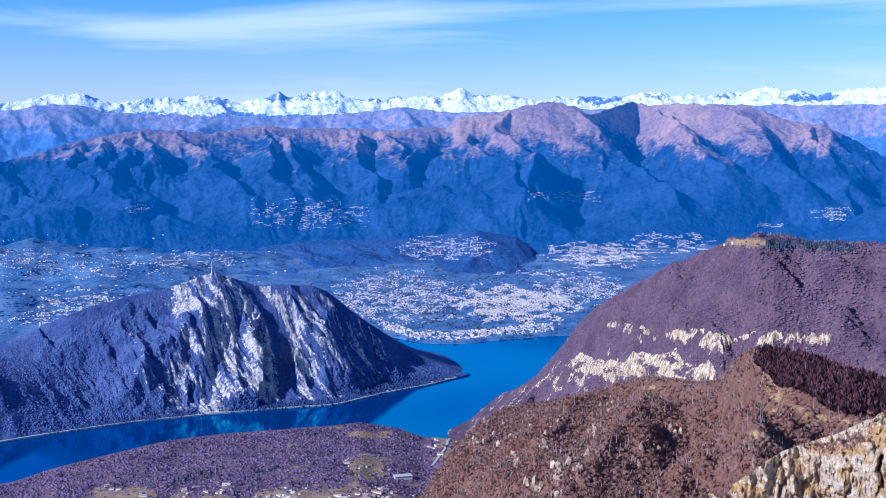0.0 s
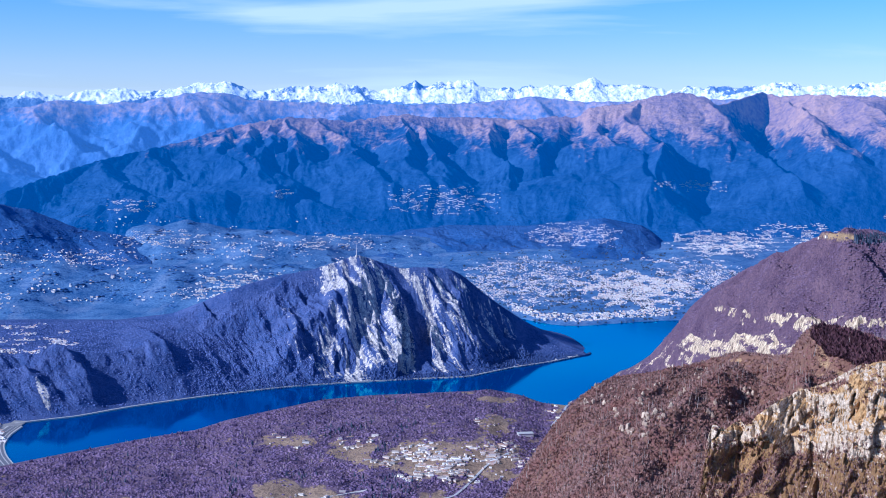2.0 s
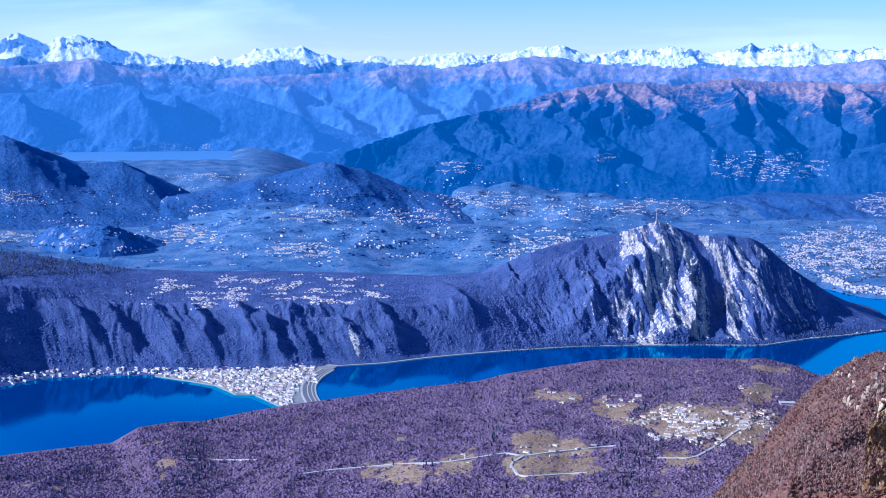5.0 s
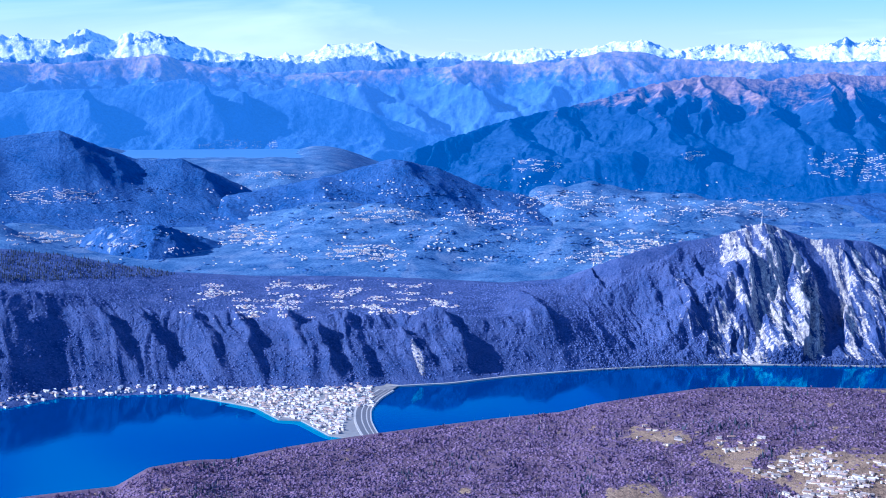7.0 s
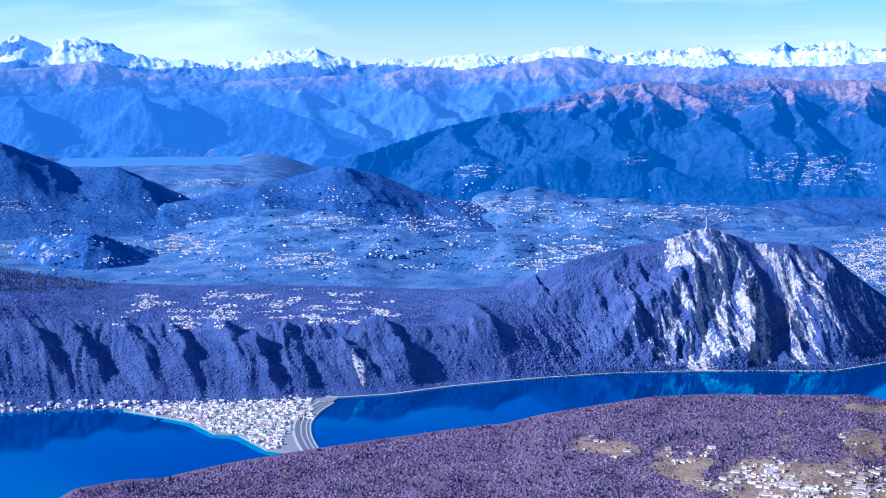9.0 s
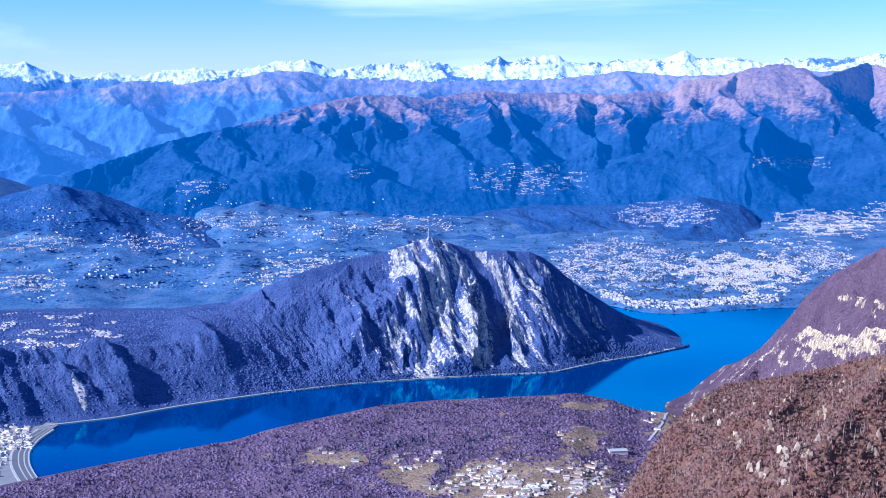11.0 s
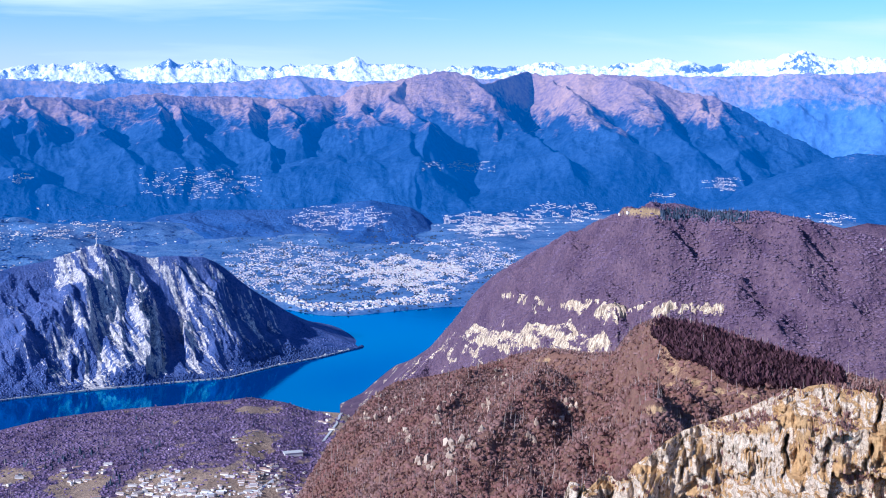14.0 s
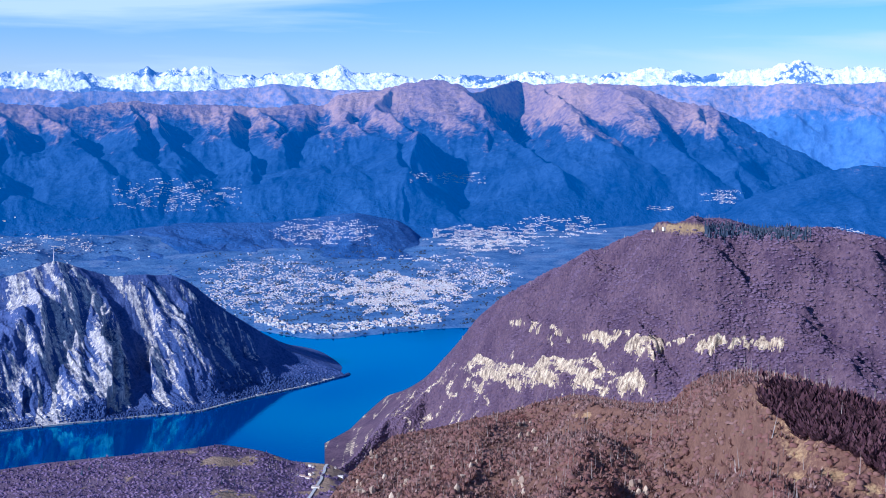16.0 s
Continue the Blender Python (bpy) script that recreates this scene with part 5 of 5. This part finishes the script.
def spots(az, el, forms=FORMS):
    """Where these directions first meet the land."""
    out = []
    rr = np.geomspace(1560, 4700, 420)
    sheets = [(f, f.elevation()[:f.rows], f.xyz()) for f in forms]
    zz = ground_z(np.repeat(az[:, None], len(rr), 1), np.repeat(rr[None], len(az), 0))
    for k, (a, x) in enumerate(zip(az, el)):
        best = None
        hit = np.nonzero(zz[k] > EYE + rr * math.tan(math.radians(x)))[0]
        if len(hit) and zz[k, hit[0]] > 0.5:
            r = rr[hit[0]]
            best = (r, (r * math.sin(math.radians(a)), r * math.cos(math.radians(a)), zz[k, hit[0]]))
        for f, e, co in sheets:
            if not f.az[0] < a < f.az[-1]:
                continue
            c = int(np.searchsorted(f.az, a))
            up = np.nonzero(e[:, c] > x)[0]
            if len(up) and up[0] > 0:
                p = co[up[0], c]
                r = math.hypot(p[0], p[1])
                if best is None or r < best[0]:
                    best = (r, tuple(p))
        if best:
            out.append(best[1])
    return np.array(out)


def settled(a0, a1, e0, e1, count, grain=0.5, long=0.26, clump=1.5):
    """Directions clustered within a patch, thinned to streets and gaps and towards its edge."""
    a, x = rng.uniform(a0, a1, count * 5), rng.uniform(e0, e1, count * 5)
    u, v = (a - a0) / (a1 - a0) * 2 - 1, (x - e0) / (e1 - e0) * 2 - 1
    d = clump * fbm(a / grain / 1.6, x / (grain * long), 4) - 0.45 * (u * u + v * v) ** 1.5
    k = np.argsort(-d - rng.uniform(0, 0.6 if clump < 1 else 0.35, len(d)))[:count]
    return a[k], x[k]


TOWNS = [  # azimuths, elevations, houses, size
    (-28.9, -25.4, -8.00, -7.23, 130, 2.2), (-42.3, -38.3, -5.37, -4.68, 130, 2.0), (-42.3, -39.0, -7.0, -6.45, 130, 2.0),
    (-33.9, -30.8, -7.23, -6.39, 140, 2.2), (-28.4, -24.5, -6.36, -5.66, 120, 2.0), (-24.0, -19.6, -6.42, -5.69, 100, 2.0),
    (-20.6, -16.3, -5.66, -4.93, 130, 2.0), (-17.2, -13.1, -7.88, -6.68, 190, 2.2), (-18.6, -13.1, -8.2, -7.5, 90, 2.2),
    (-20.8, -18.7, -4.15, -3.50, 60, 1.9), (-34.3, -30.7, -3.21, -2.74, 60, 1.8), (-33.1, -29.3, -4.41, -4.08, 50, 1.9),
]
TOWNS_EAST = [
    (-8.3, -3.2, -4.25, -2.93, 220, 2.0), (-13.7, -12.4, -3.55, -3.12, 45, 1.9), (3.7, 6.8, -3.11, -2.56, 100, 1.9),
    (-1.9, 2.4, -5.63, -4.52, 180, 2.0), (5.4, 8.6, -5.78, -4.84, 220, 2.2), (8.1, 11.8, -5.25, -4.38, 220, 2.2),
    (15.6, 17.4, -3.79, -3.19, 80, 1.9), (13.4, 14.7, -4.15, -3.90, 35, 1.9), (2.2, 5.4, -6.31, -6.01, 30, 2.6),
    (-12.5, -8.6, -5.9, -5.1, 90, 2.0), (19.9, 21.9, -5.04, -4.58, 70, 2.0), (-18.5, -10, -6.2, -5.2, 120, 2.0),
]
for a0, a1, e0, e1, n, size in TOWNS + TOWNS_EAST:
    town("valley_village", spots(*settled(a0, a1, e0, e1, int(n * 5.0), 0.35)), size * 0.66, "far village of small pale houses on the slope")
town("lake_city", spots(*settled(0.2, 6.2, -8.45, -6.5, 7000, 0.5, 0.5, 0.4)), 1.3, "dense pale city on the far lake shore", 0.3)
town("city_suburb", spots(*settled(-5.6, 1.6, -8.6, -5.9, 3500, 0.45, 0.5, 0.4)), 1.3, "loose suburb of pale houses under the mountain")
town("city_suburb", spots(*settled(4.2, 9.5, -5.95, -4.75, 2600, 0.4, 0.3, 0.7)), 1.3, "pale suburb in the valley behind the city")
town("city_suburb", spots(*settled(4.0, 8.4, -7.6, -6.0, 1500, 0.4, 0.5, 0.4)), 1.25, "pale suburb between fields and trees")
town("city_suburb", spots(*settled(-2.2, 2.2, -5.5, -4.85, 700, 0.4)), 1.2, "pale village on the slope above the city")
az = rng.uniform(-2.6, 4.9, 520)
rw = np.interp(az, (-2.4, -1.1, 0.4, 2.9, 5.1), (1792, 1719, 1705, 1754, 1798)) + 62 + rng.uniform(0, 70, len(az)) ** 1.0
town("waterfront_blocks", np.stack([rw * np.sin(np.radians(az)), rw * np.cos(np.radians(az)), ground_z(az, rw)], 1), 2.0, "pale apartment blocks along the lake promenade", 0.65)
town("plateau_village", spots(*settled(-36.0, -23.0, -10.4, -8.75, 1500, 0.9), [salv]), 1.3, "village of pale houses on the plateau's edge")
cz = spots(*settled(-6, 8, -9.2, -5.6, 2600, 0.4))
clumps("city_trees", cz, 1.6, 2.8, M_TREES_DARK, "dark evergreen trees between the city's houses")
town("scattered_farms", spots(*settled(-43, -6, -8.3, -4.4, 800, 1.2)), 2.0, "scattered pale houses over the valley floor")
clumps("valley_woods", spots(*settled(-44, 9, -8.4, -4.2, 2400, 1.0)), 0.8, 8.0, M_WOODS_FAR, "dark woods between the fields of the valley, tinted blue for haze", top=0.36)
az = rng.uniform(-43, -33, 130)
town("shore_houses", salv.on(az, along(SHORE, az) + rng.uniform(3, 22, len(az))), 2.2, "row of pale houses along the lake shore")
az = rng.uniform(-2.6, 0.9, 26)
town("cape_houses", salv.on(az, along(SHORE, az) + rng.uniform(3, 12, len(az))), 2.0, "few pale houses on the wooded cape")

# ---- the lakeside town, its causeway and the shore road ----
def polar(az, r, z):
    return (r * math.sin(math.radians(az)), r * math.cos(math.radians(az)), z)


OUTLINE = [(-34.96, 1178), (-33.29, 1147), (-32.08, 1124), (-31.12, 1082), (-30.14, 1077), (-28.91, 1028), (-27.92, 1018), (-27.18, 1022), (-27.2, 1070), (-27.3, 1110), (-26.7, 1150), (-25.7, 1200), (-28, 1225), (-32, 1225), (-35, 1215)]
bm = bmesh.new()
lo = [bm.verts.new(polar(a, r, -3)) for a, r in OUTLINE]
hi = [bm.verts.new(polar(a, r + 0.8, 1.0)) for a, r in OUTLINE]
bm.faces.new(hi)
for k in range(len(lo)):
    j = (k + 1) % len(lo)
    bm.faces.new((lo[k], lo[j], hi[j], hi[k]))
bmesh.ops.recalc_face_normals(bm, faces=bm.faces)
me = bpy.data.meshes.new("pavement")
bmesh.ops.scale(bm, vec=(SCALE, SCALE, SCALE), verts=bm.verts)
bm.to_mesh(me)
bm.free()
me.materials.append(M_TOWNGROUND)
tagged(new("pavement", me), "flat paved peninsula of the lakeside town", "peninsula", kind="structure")


def ribbon(name, line, width, height, mat, label, category="road"):
    """A strip with a flat top and sides along a line of places."""
    p = np.array(line, float)
    t = np.linspace(0, 1, len(p))
    fine = np.linspace(0, 1, len(p) * 6)
    c = np.stack([np.interp(fine, t, p[:, k]) for k in range(3)], 1)
    for _ in range(4):
        c[1:-1] = (c[:-2] + 2 * c[1:-1] + c[2:]) / 4
    d = np.gradient(c[:, :2], axis=0)
    d /= np.linalg.norm(d, axis=1, keepdims=True) + 1e-9
    side = np.stack([-d[:, 1], d[:, 0], 0 * d[:, 0]], 1) * width / 2
    up = np.array([0, 0, height])
    low = np.array([0, 0, -2.5])
    v = np.stack([c - side * 1.15 + low, c - side + up, c + side + up, c + side * 1.15 + low], 1)
    return mesh_object(name, v.reshape(-1, 3), grid_faces(len(c), 4), [mat], label, category, "structure", flat=True)


M_SHALLOWS = material("turquoise_shallows", lambda t, n, l, p: (l.new(mixed(t, noise_at(t, 0.15), (0.0, 0.13, 0.33), (0.01, 0.27, 0.4)), p.inputs["Base Color"])))
ribbon("water", [polar(a, r - 4, 0.02) for a, r in OUTLINE[1:7]], 10, 0.04, M_SHALLOWS, "turquoise shallows along the peninsula", "lake")
WAY = [(-26.3, 1182), (-26.95, 1150), (-27.38, 1110), (-27.38, 1070), (-27.1, 1030), (-26.5, 990), (-25.6, 945), (-24.6, 900)]
ribbon("causeway", [polar(a, r, 0.6) for a, r in WAY], 15, 0.6, M_PALE, "curved stone causeway across the lake", "causeway")
for off, wid, lab in ((-3.6, 4.2, "grey motorway carriageway on the causeway"), (1.2, 3.2, "grey road on the causeway"), (5.0, 2.2, "railway strip on the causeway")):
    ribbon("road", [polar(a + math.degrees(off / r), r, 1.23) for a, r in WAY], wid, 0.03, M_ASPHALT, lab)
az = np.linspace(-26.3, 0.6, 60)
rs = along(SHORE, az) + 2.5
ribbon("shore_road", [polar(a, r, 1.0) for a, r in zip(az, rs)], 2.4, 0.4, M_PALE, "pale lakeside road on its stone wall")
a = rng.uniform(-34.5, -26.8, 2600)
r = rng.uniform(1030, 1222, 2600)
edge = np.interp(a, [x for x, y in OUTLINE[:7]], [y for x, y in OUTLINE[:7]])
k = (r > edge + 5) & ((a < -27.9) | (r > 1120)) & (a < -26.9) & ~((a > -28.3) & (r < 1075))
town("lakeside_town", np.array([polar(x, y, 1.0) for x, y in zip(a[k], r[k])]), 1.9, "crowded pale houses of the lakeside town", 0.45)

# ---- lanes between the fields ----
for line in (((-28.6, -20.0), (-26.9, -19.8), (-24.9, -19.7), (-22.5, -19.55), (-20.2, -19.6), (-18.5, -19.26), (-16.7, -18.95)), ((-16.7, -18.95), (-15.7, -19.12), (-13.7, -18.77), (-11.4, -18.4), (-10.4, -18.25)), ((-15.7, -19.12), (-16.5, -19.7), (-15.7, -20.5), (-13.2, -20.2), (-11.8, -20.06)), ((-35.3, -18.65), (-34.3, -18.7), (-31.1, -19.0)), ((-7.9, -18.9), (-5.7, -18.8), (-3.8, -16.8), (-2.7, -16.1)), ((0.3, -13.3), (0.0, -13.9), (-0.6, -14.6))):
    q = np.array([np.linspace(0, 1, 12)]).T
    pts = np.array(line)
    t = np.linspace(0, 1, len(pts))
    aa, xx = np.interp(q[:, 0], t, pts[:, 0]), np.interp(q[:, 0], t, pts[:, 1])
    p = hill.at(aa, xx)
    if len(p) > 3:
        ribbon("lane", p + np.array([0, 0, 0.3]), 1.6, 0.25, M_PALE, "pale lane between the fields")


# ---- village houses, each a thing ----
def part(name, me, parent, label=""):
    ob = new(name, me)
    ob.parent = parent
    return tagged(ob, label)


def simple_mesh(name, verts, tris, mat):
    me = bpy.data.meshes.new(name)
    used = sorted({int(i) for t in tris for i in t})
    at = {v: k for k, v in enumerate(used)}
    verts = np.asarray(verts) * SCALE
    me.from_pydata([tuple(verts[i]) for i in used], [], [tuple(at[int(i)] for i in t) for t in tris])
    me.materials.append(mat)
    return me


def object_paint(name, stops, rough=0.85):
    def build(t, n, l, p):
        g = n.new("ShaderNodeObjectInfo")
        c = ramp(t, g.outputs["Random"], stops)
        c = mixed(t, math2(t, "MULTIPLY", noise_at(t, 1.2, 5), 0.35), c, (0.25, 0.22, 0.2))
        l.new(c, p.inputs["Base Color"])
        p.inputs["Roughness"].default_value = rough
    return material(name, build)


M_HWALL = object_paint("house_render", ((0.0, (0.9, 0.88, 0.86)), (0.4, (0.82, 0.77, 0.68)), (0.7, (0.92, 0.9, 0.9)), (1.0, (0.74, 0.58, 0.5))))
M_HROOF = object_paint("house_tiles", ((0.0, (0.3, 0.17, 0.13)), (0.35, (0.44, 0.29, 0.23)), (0.55, (0.28, 0.27, 0.28)), (0.75, (0.42, 0.36, 0.34)), (1.0, (0.56, 0.51, 0.5))))
houses = []
for k, loc in enumerate(house_shapes(8, 1.75, 0.1)):
    house = new("house")
    tagged(house, "pale rendered village house with a tiled roof", "house", "houses of the village")
    part("wall", simple_mesh("wall", loc, WALL_TRIS, M_HWALL), house)
    part("roof", simple_mesh("roof", loc, ROOF_TRIS, M_HROOF), house)
    x, z = loc[13][0] * 0.5, loc[13][2]
    cv = [(x + dx, dy, z + dz) for dz in (-0.25, 0.22) for dx, dy in ((-0.09, -0.09), (0.09, -0.09), (0.09, 0.09), (-0.09, 0.09))]
    part("chimney", simple_mesh("chimney", cv, [(0, 1, 5), (0, 5, 4), (1, 2, 6), (1, 6, 5), (2, 3, 7), (2, 7, 6), (3, 0, 4), (3, 4, 7), (4, 5, 6), (4, 6, 7)], M_HWALL), house)
    houses.append(house)
vp = np.concatenate([hill.at(*settled(-10.6, -5.9, -17.2, -15.5, 110, 0.8, 0.6, 0.5)), hill.at(*settled(-8.6, -3.8, -18.1, -16.4, 120, 0.8, 0.6, 0.5)), hill.at(*settled(-5.5, -0.9, -17.1, -15.3, 80, 0.8, 0.6, 0.5)), hill.at(*settled(-12.4, -9.4, -16.0, -15.1, 22, 0.8)), hill.at(*settled(-15.2, -13.2, -15.8, -14.9, 12, 0.8)), hill.at(*settled(-16.2, -11.2, -19.4, -18.1, 16, 1.0)), hill.at(*settled(-20.4, -18.3, -19.9, -19.0, 6, 0.8)), hill.at(*settled(-4.8, -2.4, -15.0, -13.9, 8, 0.6)), hill.at(*settled(-0.9, 0.9, -14.6, -13.2, 10, 0.6))])
town("village_sheds", hill.at(*settled(-10.4, -1.0, -18.0, -15.3, 130, 0.8, 0.6, 0.5)), 1.6, "small pale houses and sheds of the village")
for k, p in enumerate(vp):
    m = pose(*(p * SCALE), 0, 0, rng.uniform(-35, 35) + 90 * (k % 2))
    if k < 8:
        houses[k].matrix_basis = m
    else:
        copy_thing(houses[k % 8], m)
for a, x in ((12.25, -4.82), (12.6, -4.75), (22.9, -6.0), (23.3, -6.1)):
    q = sigh.at(np.array([a]), np.array([x]))
    if len(q):
        tagged(copy_thing(houses[int(a * 10) % 8], pose(*(q[0] * SCALE), 0, 0, 20)), group="houses on the mountain")
hall = new("house")
tagged(hall, "large white flat-roofed hall at the village's edge", "house", "houses of the village")
loc = house_shapes(1, 5.0, 0)[0]
loc[12:14, 2] = loc[4, 2] + 0.15
part("wall", simple_mesh("wall", loc, WALL_TRIS, M_WALLS), hall)
part("roof", simple_mesh("roof", loc, ROOF_TRIS, M_PALE), hall)
hall.matrix_basis = pose(*(hill.at(np.array([-1.9]), np.array([-15.1]))[0] * SCALE), 0, 0, 15)

# ---- the mast on the summit ----
mast = new("antenna_mast")
tagged(mast, "slender pale antenna mast on the cliffed summit", "mast")
top = salv.on(np.array([-10.05]), np.array([1492.0]))[0]
mast.matrix_basis = pose(*(top * SCALE))


def tapered(name, parent, r0, r1, z0, z1, mat, sides=8):
    bm = bmesh.new()
    bmesh.ops.create_cone(bm, cap_ends=True, segments=sides, radius1=r0 * SCALE, radius2=r1 * SCALE, depth=(z1 - z0) * SCALE, matrix=Matrix.Translation((0, 0, (z0 + z1) / 2 * SCALE)))
    me = bpy.data.meshes.new(name)
    bm.to_mesh(me)
    bm.free()
    me.materials.append(mat)
    return part(name, me, parent)


tapered("base", mast, 1.6, 1.4, -1.5, 1.2, M_PALE)
tapered("pole", mast, 0.55, 0.3, 1.2, 9.0, M_MAST)
tapered("aerial", mast, 0.28, 0.12, 9.0, 15.0, M_MAST)
